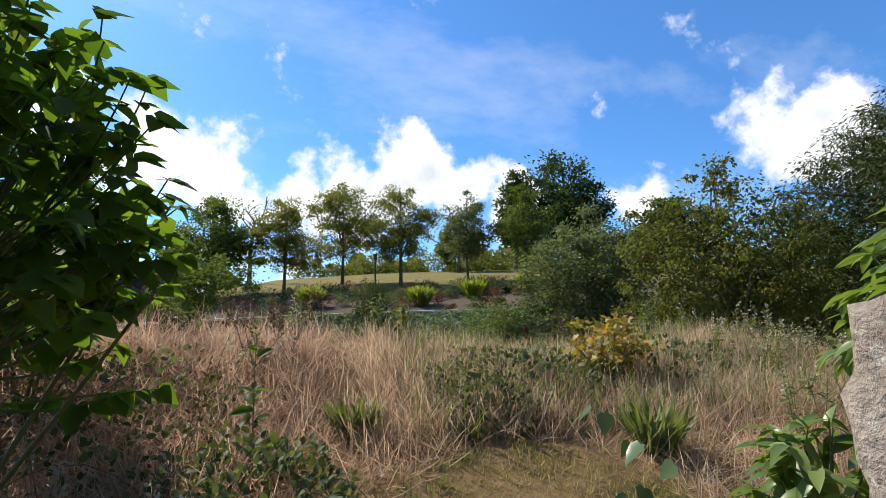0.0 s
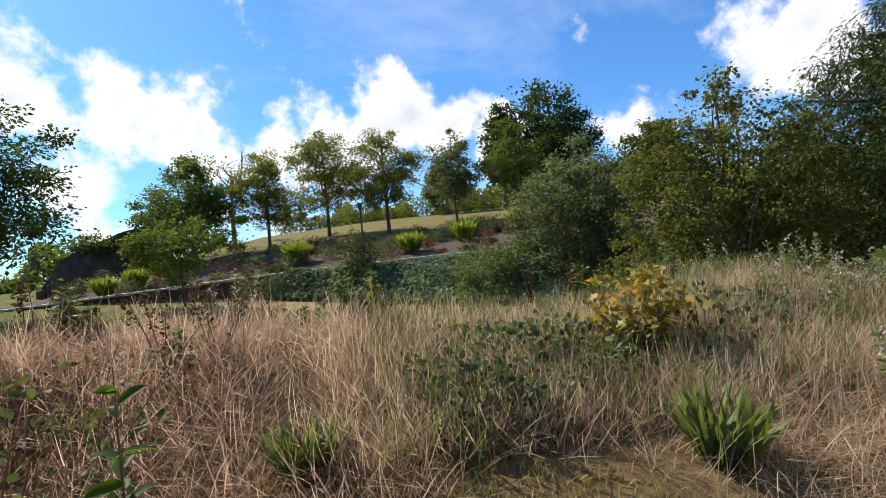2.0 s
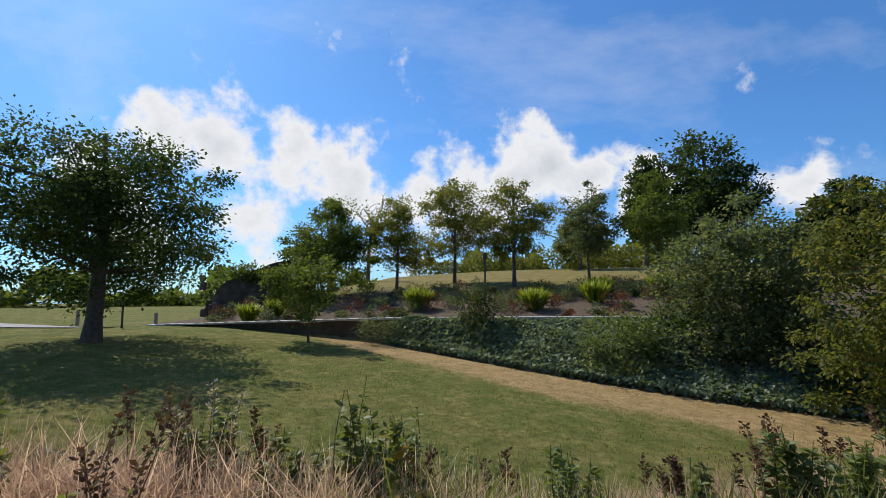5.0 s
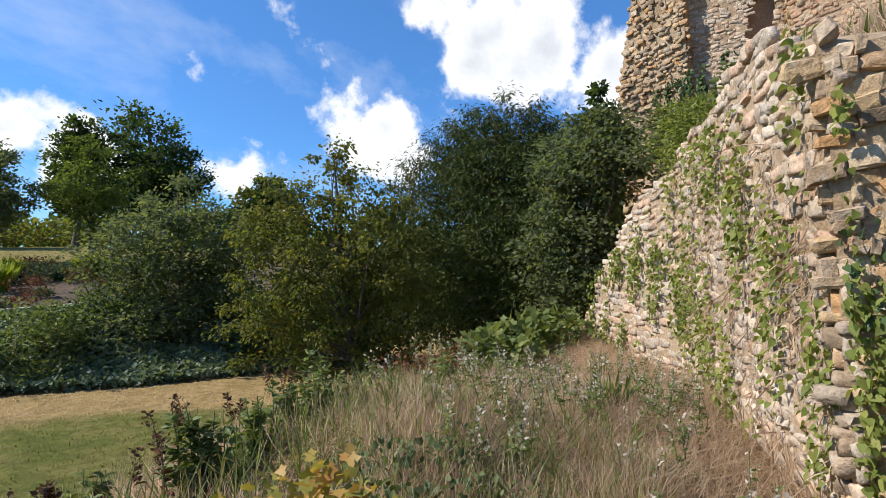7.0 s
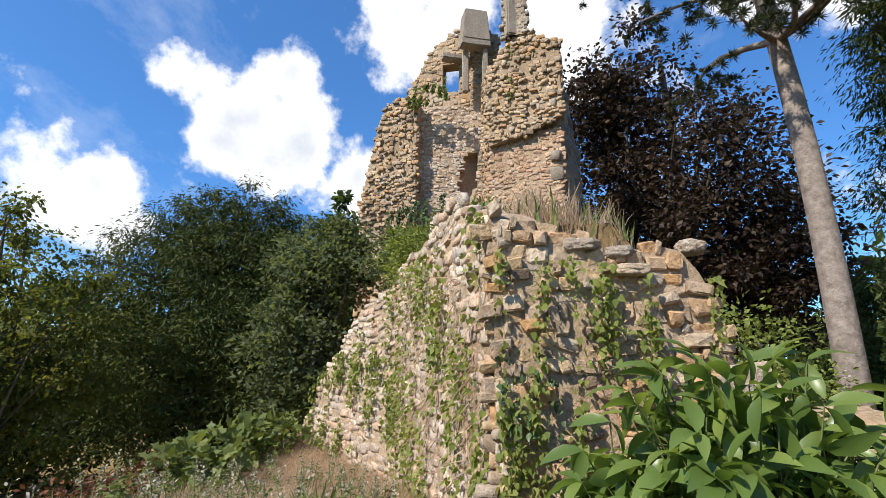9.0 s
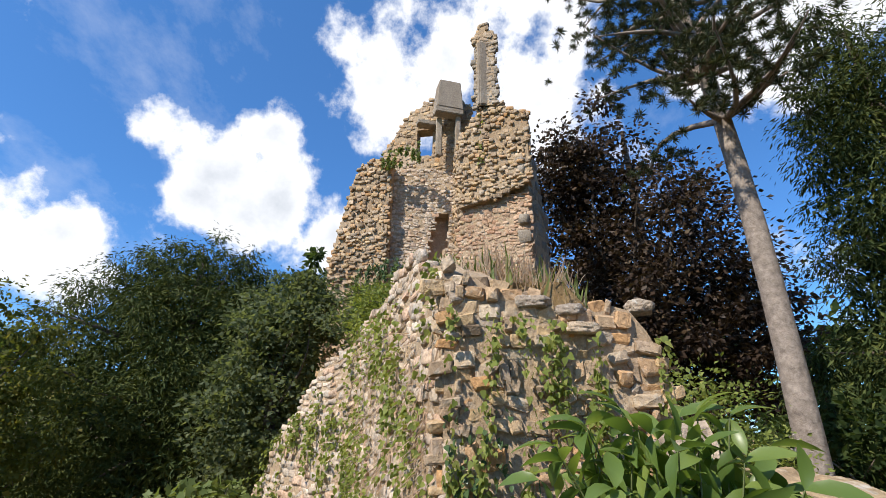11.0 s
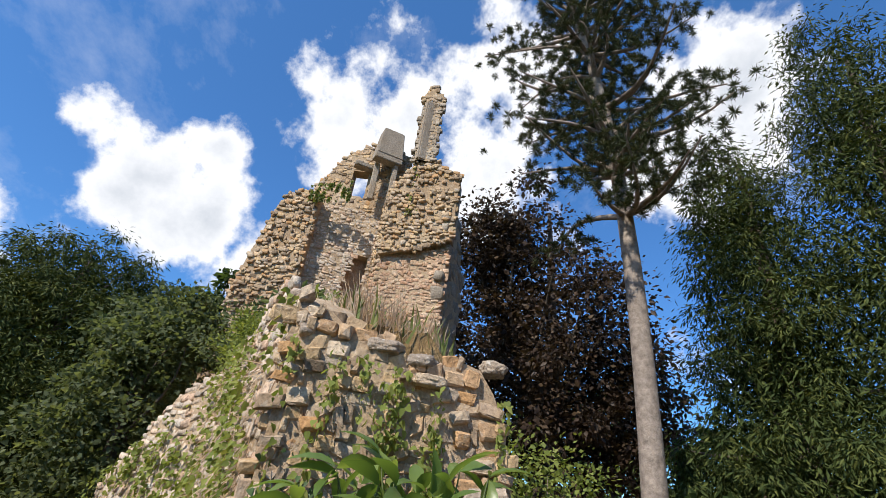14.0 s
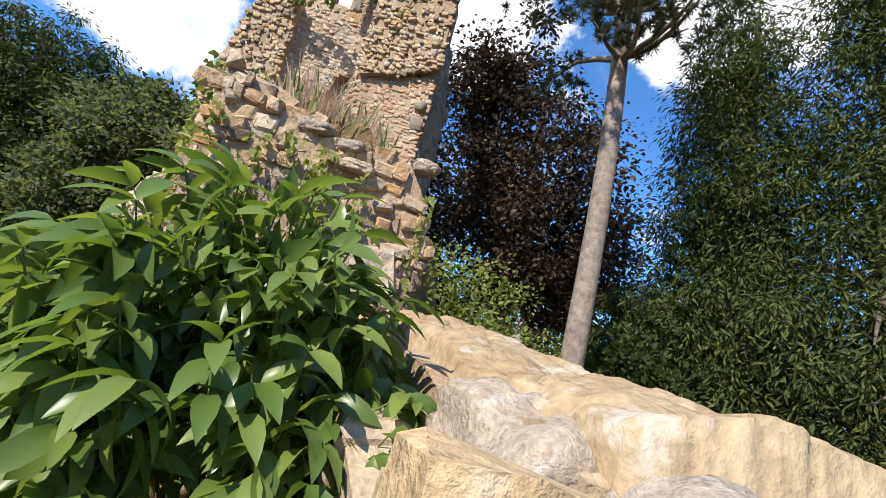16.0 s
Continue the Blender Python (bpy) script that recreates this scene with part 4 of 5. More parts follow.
tree("ivy_clad_tree", (11.9, 7.5, Z(11.9, 7.5)), [(0, 0, 3.6, 1.0, 1.1, 1.6), (-0.2, 0.3, 1.8, 0.9, 1.0, 1.9), (0.1, -0.3, 4.0, 0.9, 0.9, 1.0)],
     18000, 0.095, L_OLIVE, M_BARK, 0.13, "grey-green bushy tree wrapped in ivy against the ruined wall", "", "heart", 200)
tree("spruce_tree", (30.2, 11.4, 2.0), [(0, 0, 9.2, 0.6, 0.6, 1.4), (0, 0, 7.6, 1.3, 1.3, 1.2), (0, 0, 5.8, 1.7, 1.7, 1.6), (0, 0, 3, 2.0, 2.0, 2.0)], 4200, 0.4, L_DARK, M_BARK, 0.2, "dark spruce showing behind the ruined keep", "", "diamond", 90, 0.4)
# south side: copper beech, pine, yews
beech_blobs = [(0, 0, 7.5, 3.4, 3.0, 5.4), (1.0, 2.4, 9.0, 2.6, 2.2, 4.6), (-1.0, -2.4, 6.6, 2.7, 2.4, 4.6), (0, 1.4, 12.0, 2.2, 2.2, 2.8), (-0.8, 0.8, 4.0, 3.0, 3.0, 3.6), (-1.6, -2.8, 3.6, 2.2, 2.0, 3.4)]
tree("copper_beech", (18.0, -4.0, 0.4), beech_blobs, 46000, 0.21, L_COPPER, M_BARK, 0.42, "tall copper beech with dark purple-brown leaves", "", "diamond", 330, 0.3, 0.12, 30, (0, 0), 1.0, 0.7)


def pine():
    ob = empty("pine_tree", (7.4, -0.95, Z(7.4, -0.95)), "tall bare-trunked pine with a high dark needle crown", "tree")
    foot = np.array((7.4, -0.95, Z(7.4, -0.95) - 0.3))
    top = np.array((8.9, -0.35, 15.0))
    stem = foot + (top - foot) * np.linspace(0, 1, 16)[:, None]
    stem[:, :2] -= np.outer(np.sin(np.linspace(0, math.pi, 16)) * 0.45, (1.0, 0.55))
    bits = [tube_arrays(stem, 0.2 * np.linspace(1, 0.25, 16) ** 0.7, 14)]
    pts, ways, tufts = [], [], []
    for k in range(80):
        t = rng.uniform(0.46, 1.0)
        p = stem[min(15, int(t * 15))]
        a = rng.uniform(0, 2 * math.pi)
        reach = rng.uniform(0.8, 2.6) * (1.1 - 0.55 * abs(t - 0.75) * 2)
        q = p + np.array((math.cos(a) * reach, math.sin(a) * reach, rng.uniform(-0.3, 0.9)))
        bits.append(tube_arrays(bent(p, q, 0.1), 0.07 * np.linspace(1, 0.2, 6), 5))
        for _ in range(20):
            tufts.append(q + (p - q) * rng.uniform(0, 0.5) + rng.normal(0, 1, 3) * (0.36, 0.36, 0.18))
    tufts = np.array(tufts)
    n = 64
    pts = np.repeat(tufts, n, 0)
    ways = unit(rng.normal(0, 1, pts.shape) + (0, 0, 0.5))
    v, f = join_arrays(bits)
    mesh_object("trunk", v, f, M_BARK_PINE, ob, "grey flaking bark", True)
    leaves("crown", pts, ways, rng.uniform(0.09, 0.17, len(pts)), "diamond", L_PINE, ob, "", 1.0, 0.13)


pine()
YEWS = "row of tall yews"
for (x, y, hgt, w) in ((8.4, -4.6, 10.5, 3.4), (6.2, -5.8, 12.5, 4.2), (3.2, -6.4, 12.5, 4.8), (0.2, -6.4, 12.0, 5.0)):
    z0 = Z(x, y)
    tree("yew_tree", (x, y, z0), [(0, 0, hgt * 0.3, w * 0.5, w * 0.5, hgt * 0.32), (0, 0, hgt * 0.6, w * 0.44, w * 0.44, hgt * 0.3), (0.3, 0.2, hgt * 0.83, w * 0.3, w * 0.3, hgt * 0.2), (0.7, 0.9, hgt * 0.15, w * 0.5, w * 0.5, hgt * 0.16)],
         56000, 0.14, L_YEW, M_BARK, 0.3, "tall dark yew with hanging feathery sprays", YEWS, "diamond", 620, 0.8, 0.09, 12, (0, 0), 0.4, 0.85, 0.35, 0.42)
tree("elder_bush", (5.9, 1.35, Z(5.9, 1.35)), [(0, 0, 1.5, 0.6, 0.7, 1.0), (0.3, -0.5, 1.0, 0.7, 0.7, 0.9), (-0.2, 0.3, 0.7, 0.6, 0.6, 0.7)], 9000, 0.06, L_CREEP, M_TWIG, 0.03, "yellow-green bush behind the low wall", "", "diamond", 120)


# ---- bank planting, hedges, distance ----
def shrub(name, base, half, count, leaf, mat, label, shape="diamond", group="", clumps=80, category="shrub", droop=0.0, widen=1.0):
    ob = empty(name, base, label, category, group)
    lobe = [(base[0], base[1], base[2] + half[2] * 0.8, *half)]
    centre, pts, off = crown_points(lobe, count, 0.7, clumps, 0.16)
    keep_up = pts[:, 2] > land(pts[:, 0], pts[:, 1]) + 0.02
    pts, off = pts[keep_up], off[keep_up]
    leaves("foliage", pts, unit(off + rng.normal(0, 0.6, off.shape)) + (0, 0, 0.2 - droop), leaf * rng.uniform(0.6, 1.3, len(pts)), shape, mat, ob, "", 1.0, widen)
    bits = [tube_arrays(bent(np.array(base) - (0, 0, 0.1), centre[k], 0.08), 0.02 * half[2] * np.linspace(1, 0.3, 6) + 0.004, 5) for k in range(min(9, len(centre)))]
    v, f = join_arrays(bits)
    tagged(mesh_object("woody_base", v, f, M_TWIG, ob), kind="stuff")
    return ob


def tuft(base, r, h, mat, label, group, n=520):
    ob = empty("grass_tuft", base, label, "ornamental grass", group)
    a = rng.uniform(0, 2 * math.pi, n)
    rr = np.sqrt(rng.random(n)) * r * 0.35
    p = np.array(base) + np.stack([np.cos(a) * rr, np.sin(a) * rr, 0 * a - 0.05], -1)
    w = np.stack([np.cos(a) * rng.uniform(0, 0.8, n), np.sin(a) * rng.uniform(0, 0.8, n), np.ones(n)], -1)
    tagged(leaves("leaf_clump", p, w, h * rng.uniform(0.6, 1.15, n), "blade", mat, ob, "", 1.0, 2.0), kind="stuff")


for x, y, r, h in ((-2.6, 34.6, 0.8, 1.4), (4.4, 32.4, 0.8, 1.35), (8.3, 34.1, 1.0, 1.4), (9.2, 36.6, 0.9, 1.3), (13.0, 35.8, 0.9, 1.4), (-13.6, 34.3, 0.7, 1.2), (-12.4, 35.8, 0.6, 1.2), (16.6, 36.0, 0.9, 1.4)):
    tuft((x, y, Z(x, y)), r, h, L_LIME, "bright lime-green ornamental grass clump on the bank", "ornamental grasses on the bank")
for k in range(190):
    x, y = (float(q) for q in hill_xy(rng.uniform(-28, 15), rng.uniform(30.2, 41)))
    s = rng.uniform(0.25, 0.8)
    shrub("bank_shrub", (x, y, Z(x, y)), (s, s, s * 0.75), 260, 0.12, (L_OLIVE, L_BRAMBLE, L_DARK, L_RUST)[k % 4], "low patchy shrub planted on the bare bank", "diamond", "shrubs on the bank", 26)
# ivy bank under the terrace wall
ivy_bank = empty("ivy_bank", (0, 25, -2), "deep bank of grey-green ivy hanging under the terrace wall", "ivy")
n = 60000
px = rng.uniform(-11, 13.5, n)
foot = np.interp(px, [-12, -5, 0, 5.5, 14], [28.4, 25.4, 23.4, 21.6, 20.5])
v_ = rng.random(n)
py = foot + (29.0 - foot) * v_
hu = px
px, py = hill_xy(px, py)
hump = 0.35 * np.sin(px * 1.1) * np.sin(py * 1.3 + px) + 0.2 * np.sin(px * 2.7 + py * 2)
pz = land(px, py) + 0.2 + (terrace_top(hu) - 0.45 - land(px, py)) * smooth(v_ * 1.35) + hump * np.sin(np.pi * np.clip(v_, 0, 1)) + rng.normal(0, 0.07, n)
for k in range(7):
    m = (hu >= -11 + 3.5 * k) & (hu < -7.5 + 3.5 * k)
    leaves("ivy_drape", np.stack([px, py, pz], -1)[m], rng.normal(0, 1, (m.sum(), 3)) + (0, -0.8, -0.3), rng.uniform(0.1, 0.22, m.sum()), "heart", L_BANK, ivy_bank, "", 0.7)
shrub("dark_shrub", (1.0, 28.0, -0.6), (0.9, 0.8, 1.5), 2600, 0.14, L_DARK, "upright dark green shrub standing in the ivy")
shrub("hazel_bush", (6.4, 23.2, -1.5), (1.4, 1.1, 1.4), 3600, 0.15, L_WEED, "yellow-green hazel bush in front of the ivy", "oval")
shrub("dark_shrub", (9.2, 24.6, -1.2), (1.3, 1.1, 1.6), 3000, 0.14, L_DARK, "dark bush rising from the ivy bank")
shrub("grey_bush", (-4.2, 29.4, -0.6), (1.2, 0.8, 0.6), 1500, 0.1, L_OLIVE, "low grey bush at the end of the ivy bank")
shrub("undergrowth", (13.6, 19.0, -2.0), (2.2, 2.0, 1.9), 6000, 0.18, L_DARK, "dark undergrowth beneath the trees")
shrub("undergrowth", (15.4, 17.0, -2.2), (2.4, 2.4, 3.0), 7000, 0.2, L_DARK, "tall dark undergrowth behind the cherry")
# woods behind
woods = empty("far_woods", (0, 90, 2), "woods closing the view behind hill and lake", "woods")
tagged(woods, kind="stuff")
n = 26000
a = rng.uniform(radians(-75), radians(62), n)
d = rng.uniform(95, 112, n)
px, py = np.sin(a) * d, np.cos(a) * d + 5
hh = 3.2 + 2.2 * np.sin(a * 23) + 1.6 * np.sin(a * 51 + 1) + 1.0 * np.sin(a * 97) + np.where(a > 0.2, 2.5, 0)
pz = land(px, py) + rng.random(n) ** 0.6 * np.maximum(hh, 1.5)
tagged(leaves("crown", np.stack([px, py, pz], -1), rng.normal(0, 1, (n, 3)), rng.uniform(0.7, 1.6, n), "diamond", L_OAK, woods, "", 1.0), kind="stuff")
n = 16000
a = rng.uniform(radians(62), radians(215), n)
d = rng.uniform(34, 44, n)
px, py = np.sin(a) * d, np.cos(a) * d
pz = land(px, py) + rng.random(n) ** 0.7 * (8 + 3 * np.sin(a * 17) + 2 * np.sin(a * 41))
tagged(leaves("crown", np.stack([px, py, pz], -1), rng.normal(0, 1, (n, 3)), rng.uniform(0.5, 1.2, n), "diamond", L_DARK, woods, "", 1.0), kind="stuff")
hedge = empty("hedge", (-2, 66, 4), "rough brown-green hedge along the hill's crest", "hedge")
n = 7000
px, py = hill_xy(rng.uniform(-26, 16, n), rng.uniform(66, 69, n))
pz = land(px, py) + rng.random(n) * (2.2 + 0.7 * np.sin(px * 0.7) + 0.4 * np.sin(px * 2.1))
leaves("foliage", np.stack([px, py, pz], -1), rng.normal(0, 1, (n, 3)), rng.uniform(0.25, 0.5, n), "diamond", L_AUTUMN, hedge, "", 1.0)


def flat_sheet(name, pts, z, mat, label, category, lift=0.03):
    bm = bmesh.new()
    bm.faces.new([bm.verts.new((x, y, (Z(x, y) + lift) if z is None else z)) for x, y in pts])
    me = bpy.data.meshes.new(name)
    bm.to_mesh(me)
    bm.free()
    me.materials.append(mat)
    tagged(new(name, me), label, category, "", "structure")


flat_sheet("water", [(-120, 78), (-44, 62), (-32, 68), (-26, 100), (-60, 170), (-160, 160)], -0.4, M_WATER, "blue-grey lake beyond the lawn", "water")
flat_sheet("road", [(-50, 30), (-21.5, 31.2), (-20.5, 32.4), (-27, 36.5), (-50, 42)], None, M_ROAD, "pale drive bending past the lawn", "road", 0.06)


def post(name, x, y, h, r, mat, label, head=False):
    ob = empty(name, (x, y, Z(x, y)), label, "post" if not head else "lamp post")
    v, f = tube_arrays([(x, y, Z(x, y) - 0.1), (x, y, Z(x, y) + h * 0.1), (x, y, Z(x, y) + h)], [r * 1.3, r, r], 10)
    mesh_object("shaft", v, f, mat, ob, "", True)
    if head:
        box_part("lantern", (x - r * 2, y - r * 2, Z(x, y) + h), (x + r * 2, y + r * 2, Z(x, y) + h + 0.35), mat, ob, 0.03)
        box_part("cap", (x - r * 2.6, y - r * 2.6, Z(x, y) + h + 0.35), (x + r * 2.6, y + r * 2.6, Z(x, y) + h + 0.45), mat, ob, 0.02)
    else:
        box_part("cap", (x - r, y - r, Z(x, y) + h), (x + r, y + r, Z(x, y) + h + 0.03), mat, ob, 0.01)


post("lamp_post", 1.6, 35.0, 2.9, 0.06, M_POST, "thin dark lamp post on the planted bank", True)
post("dark_post", -20.0, 31.6, 1.9, 0.06, M_POST, "dark post at the end of the terrace wall")
for x, y in ((-23.5, 33.4), (-25.0, 34.2), (-20.5, 35.4)):
    post("wooden_post", x, y, 0.9, 0.11, M_WOODPOST, "short weathered wooden bollard beside the drive")


# ---- foreground ----
def in_way(x, y):
    """How much a place lies on the trodden path."""
    mid = np.interp(y, [-3, 2, 4.6, 8], [0.2, 0.45, 0.75, 0.75])
    wide = np.interp(y, [-3, 2, 3.4, 4.4, 5.0], [1.0, 0.75, 0.95, 0.85, 0.0])
    return np.clip((wide - np.abs(x - mid)) / 0.25, 0, 1)


def scatter(n, x0, x1, y0, y1, ok):
    x, y = rng.uniform(x0, x1, n), rng.uniform(y0, y1, n)
    m = ok(x, y)
    return x[m], y[m]


RIM = rim_line


def field(name, x, y, h, spread, mat, label, widen=1.0, bend=0.5, shape="blade", category="grass"):
    n = len(x)
    a = rng.uniform(0, 2 * math.pi, n)
    lean = rng.uniform(0, bend, n)
    w = np.stack([np.cos(a) * lean, np.sin(a) * lean, np.ones(n)], -1)
    p = np.stack([x, y, land(x, y) - 0.02], -1)
    ob = leaves(name, p, w, h * rng.uniform(0.45, 1.25, n), shape, mat, None, label, 1.0, widen)
    tagged(ob, label, category, "", "stuff")


meadow_ok = lambda x, y: (y < RIM(x) + 1.6) & (in_way(x, y) < 0.3) & ~((x > 0.7) & (y < 3.0) & (y > 2.0)) & ((x < 3.9) | (y > wall_line(x) + 0.1))
x, y = scatter(300000, -6, 11, 2.0, 9.6, meadow_ok)
thin = rng.random(len(x)) < 0.45 + 0.55 * (np.sin(x * 1.7) * np.sin(y * 1.9 + x) > -0.2)
x, y = x[thin], y[thin]
field("dry_grass", x, y, 0.27, 1, L_DRY, "tall bleached dry meadow grass", 0.26, 3.2)
x, y = scatter(60000, -1.2, 2.6, 1.0, 5.8, lambda x, y: in_way(x, y) > 0.05)
field("path_grass", x, y, 0.07, 1, L_PATH, "short trodden grass, half dried, on the path", 1.6, 1.6)
x, y = scatter(90000, -14, 14, 8.0, 27, lambda x, y: (y > RIM(x) + 1.8) & (kind_of_ground(x, y)[1] < 0.4))
field("lawn_grass", x, y, 0.075, 1, L_LAWN, "short lawn grass, green with tan patches", 3.0, 1.2)
x, y = scatter(15000, 4.15, 11, -1, 6, lambda x, y: (y < wall_line(x) - 0.15))
field("hay_stubble", *scatter(40000, -12, 10, 15, 29, lambda x, y: kind_of_ground(x, y)[1] > 0.3), 0.09, 1, L_DRY, "short dried cut grass along the ivy bank", 2.0, 1.6)
field("mound_grass", x, y, 0.24, 1, L_DRY, "dry grass on top of the ruined wall", 0.8, 0.7)
x, y = scatter(4000, 3.8, 11, -1, 6, lambda x, y: (y < wall_line(x) - 0.25))
field("mound_weeds", x, y, 0.3, 1, L_WEED, "green weeds growing on the ruined wall", 1.6, 0.7)


def bramble(base, half, count, label, dryness=0.3, canes=22):
    ob = empty("bramble_bush", base, label, "bramble", "brambles beside the path")
    n = count
    d = unit(rng.normal(0, 1, (n, 3)))
    d[:, 2] = np.abs(d[:, 2])
    r = rng.uniform(0.55, 1.05, n) ** 0.5
    lump = 1 + 0.22 * np.sin(d[:, 0] * 7 + base[0] * 5) * np.sin(d[:, 1] * 6 + d[:, 2] * 5)
    p = np.array(base) + d * np.array(half) * (r * lump)[:, None]
    p[:, 2] += land(p[:, 0], p[:, 1]) - base[2]
    leaves("leaves", p, d + rng.normal(0, 0.7, (n, 3)), rng.uniform(0.028, 0.055, n), "oval", L_BRAMBLE, ob, "", 0.8, 1.5)
    bits = []
    for _ in range(canes):
        a = rng.uniform(0, 2 * math.pi)
        q0 = np.array(base) + (rng.normal(0, half[0] * 0.4), rng.normal(0, half[1] * 0.4), -0.05)
        q1 = q0 + np.array((math.cos(a) * half[0] * 1.1, math.sin(a) * half[1] * 1.1, half[2] * rng.uniform(0.1, 0.9)))
        c = bent(q0, q1, 0.05, 9)
        c[:, 2] += np.sin(np.linspace(0, math.pi, 9)) * half[2] * 0.6
        bits.append(tube_arrays(c, 0.005 * np.linspace(1, 0.5, 9), 5))
    v, f = join_arrays(bits)
    tagged(mesh_object("cane_tangle", v, f, M_STALK, ob), kind="stuff")


bramble((1.2, 5.5, 0.0), (0.95, 0.5, 0.3), 1500, "dark leafy bramble clump at the path's end")
bramble((2.5, 5.7, 0.0), (0.85, 0.5, 0.26), 1200, "spreading bramble with dull green leaves")
bramble((0.75, 5.2, 0.0), (0.35, 0.3, 0.24), 600, "small bramble clump reaching into the path")
bramble((-0.55, 4.2, 0.0), (0.5, 0.6, 0.38), 1300, "bramble with pale-backed leaves among dry stalks")
bramble((-1.5, 4.9, 0.0), (0.8, 0.8, 0.4), 1100, "bramble half buried in dry grass")


def compound_shrub(base, half, sprigs, leaf, mat, shape, label, name, stems=14, widen=1.0, pairs=4, droop=0.35, bias=(0, 0, 0)):
    """A bush of leafy shoots: each shoot bears pairs of leaflets along its outer half."""
    ob = empty(name, base, label, "shrub")
    base = np.array(base, float)
    P, W, S, bits = [], [], [], []
    for k in range(sprigs):
        d = unit(rng.normal(0, 1, 3) + bias)
        d[2] = abs(d[2]) * 0.9 + 0.05 if rng.random() < 0.75 else d[2] * 0.6
        d = unit(d)
        tip = base + (0, 0, half[2] * 0.75) + d * np.array(half) * rng.uniform(0.75, 1.05)
        tip[2] = max(tip[2], base[2] + 0.1)
        root = base + (0, 0, half[2] * 0.55) + (tip - base - (0, 0, half[2] * 0.55)) * 0.45
        spine = bent(root, tip, 0.06, 8)
        bits.append(tube_arrays(spine, 0.006 * np.linspace(1, 0.4, 8), 5))
        along = unit(tip - root)
        side = unit(np.cross(along, (0, 0, 1.0)) + rng.normal(0, 0.2, 3))
        for j in range(pairs):
            at = spine[7 - j] if j < 7 else spine[0]
            for s in (-1, 1):
                P.append(at)
                W.append(along * rng.uniform(0.3, 0.9) + side * s * rng.uniform(0.6, 1.1) + np.array((0, 0, -droop * rng.uniform(0.1, 1.7))) + rng.normal(0, 0.3, 3))
                S.append(leaf * rng.uniform(0.75, 1.25))
        P.append(tip)
        W.append(along + np.array((0, 0, -droop)))
        S.append(leaf * 1.2)
    leaves("foliage", P, W, S, shape, mat, ob, "", 0.35, widen)
    for k in range(stems):
        q = base + rng.normal(0, 0.5, 3) * np.array(half) * (1, 1, 0.4) + (0, 0, half[2])
        bits.append(tube_arrays(bent(base + rng.normal(0, 0.08, 3) * (1, 1, 0) - (0, 0, 0.1), q, 0.06, 8), 0.012 * np.linspace(1, 0.4, 8), 6))
    v, f = join_arrays(bits)
    tagged(mesh_object("woody_base", v, f, M_GREENSTALK, ob), kind="stuff")
    return ob


compound_shrub((2.5, 3.34, 0.0), (0.52, 0.72, 0.98), 380, 0.13, L_SHRUB, "walnut", "leafy green shrub with long glossy leaves against the low wall", "walnut_shrub", 14, 1.0, 5, 0.9)
compound_shrub((1.62, 3.6, -0.1), (0.32, 0.25, 0.45), 45, 0.11, L_SHRUB, "walnut", "low side shoots of glossy green leaves at the wall's foot", "walnut_shrub", 5, 1.0, 4, 0.9)
compound_shrub((-1.55, 3.75, 0.0), (0.8, 0.75, 1.5), 360, 0.09, L_HEART, "heart", "tall dense bush with broad heart-shaped leaves", "poplar_bush", 16, 1.0, 4, 0.9)
compound_shrub((-2.05, 5.1, 0.15), (0.48, 0.5, 1.0), 90, 0.1, L_HEART, "heart", "bush with broad heart-shaped leaves", "poplar_bush", 10, 1.0, 4, 0.9)


# ---- weeds and dead stalks along the rim ----
def stalk_plant(name, x, y, h, label, head, mat_stem=M_STALK, mat_head=None, leaves_n=0, mat_leaf=None, stems=1, leaf=0.06, lean=0.12):
    """Upright stalks, with a seed head of many small scales and leaves along them."""
    z0 = Z(x, y)
    ob = empty(name, (x, y, z0), label, "wild plant")
    P, W, S, HP, HW, HS = [], [], [], [], [], []
    for k in range(stems):
        hh = h * rng.uniform(0.7, 1.1)
        foot = np.array((x, y, z0 - 0.05)) + rng.normal(0, 0.05, 3) * (1, 1, 0) * (stems > 1)
        tip = foot + (rng.normal(0, lean) * hh, rng.normal(0, lean) * hh, hh)
        line = bent(foot, tip, 0.03, 9)
        v, f = tube_arrays(line, 0.0035 * np.linspace(1.2, 0.5, 9), 6)
        mesh_object("stalk", v, f, mat_stem, ob, "", True)
        for j in range(leaves_n):
            t = rng.uniform(0.05, 0.92)
            a = rng.uniform(0, 2 * math.pi)
            P.append(foot + (tip - foot) * t)
            W.append((math.cos(a), math.sin(a), rng.uniform(-0.2, 0.8)))
            S.append(leaf * rng.uniform(0.6, 1.3) * (1.2 - 0.6 * t))
        if head:
            for j in range(head):
                t = rng.uniform(0.6, 1.0)
                a = rng.uniform(0, 2 * math.pi)
                HP.append(foot + (tip - foot) * t + rng.normal(0, 0.012, 3))
                HW.append((math.cos(a), math.sin(a), 0.7))
                HS.append(rng.uniform(0.015, 0.035))
    if P:
        leaves("foliage", P, W, S, "oval", mat_leaf, ob, "", 0.6)
    if HP:
        leaves("seed_head", HP, HW, HS, "diamond", mat_head or M_STALK, ob, "", 1.0)["kind"] = "stuff"


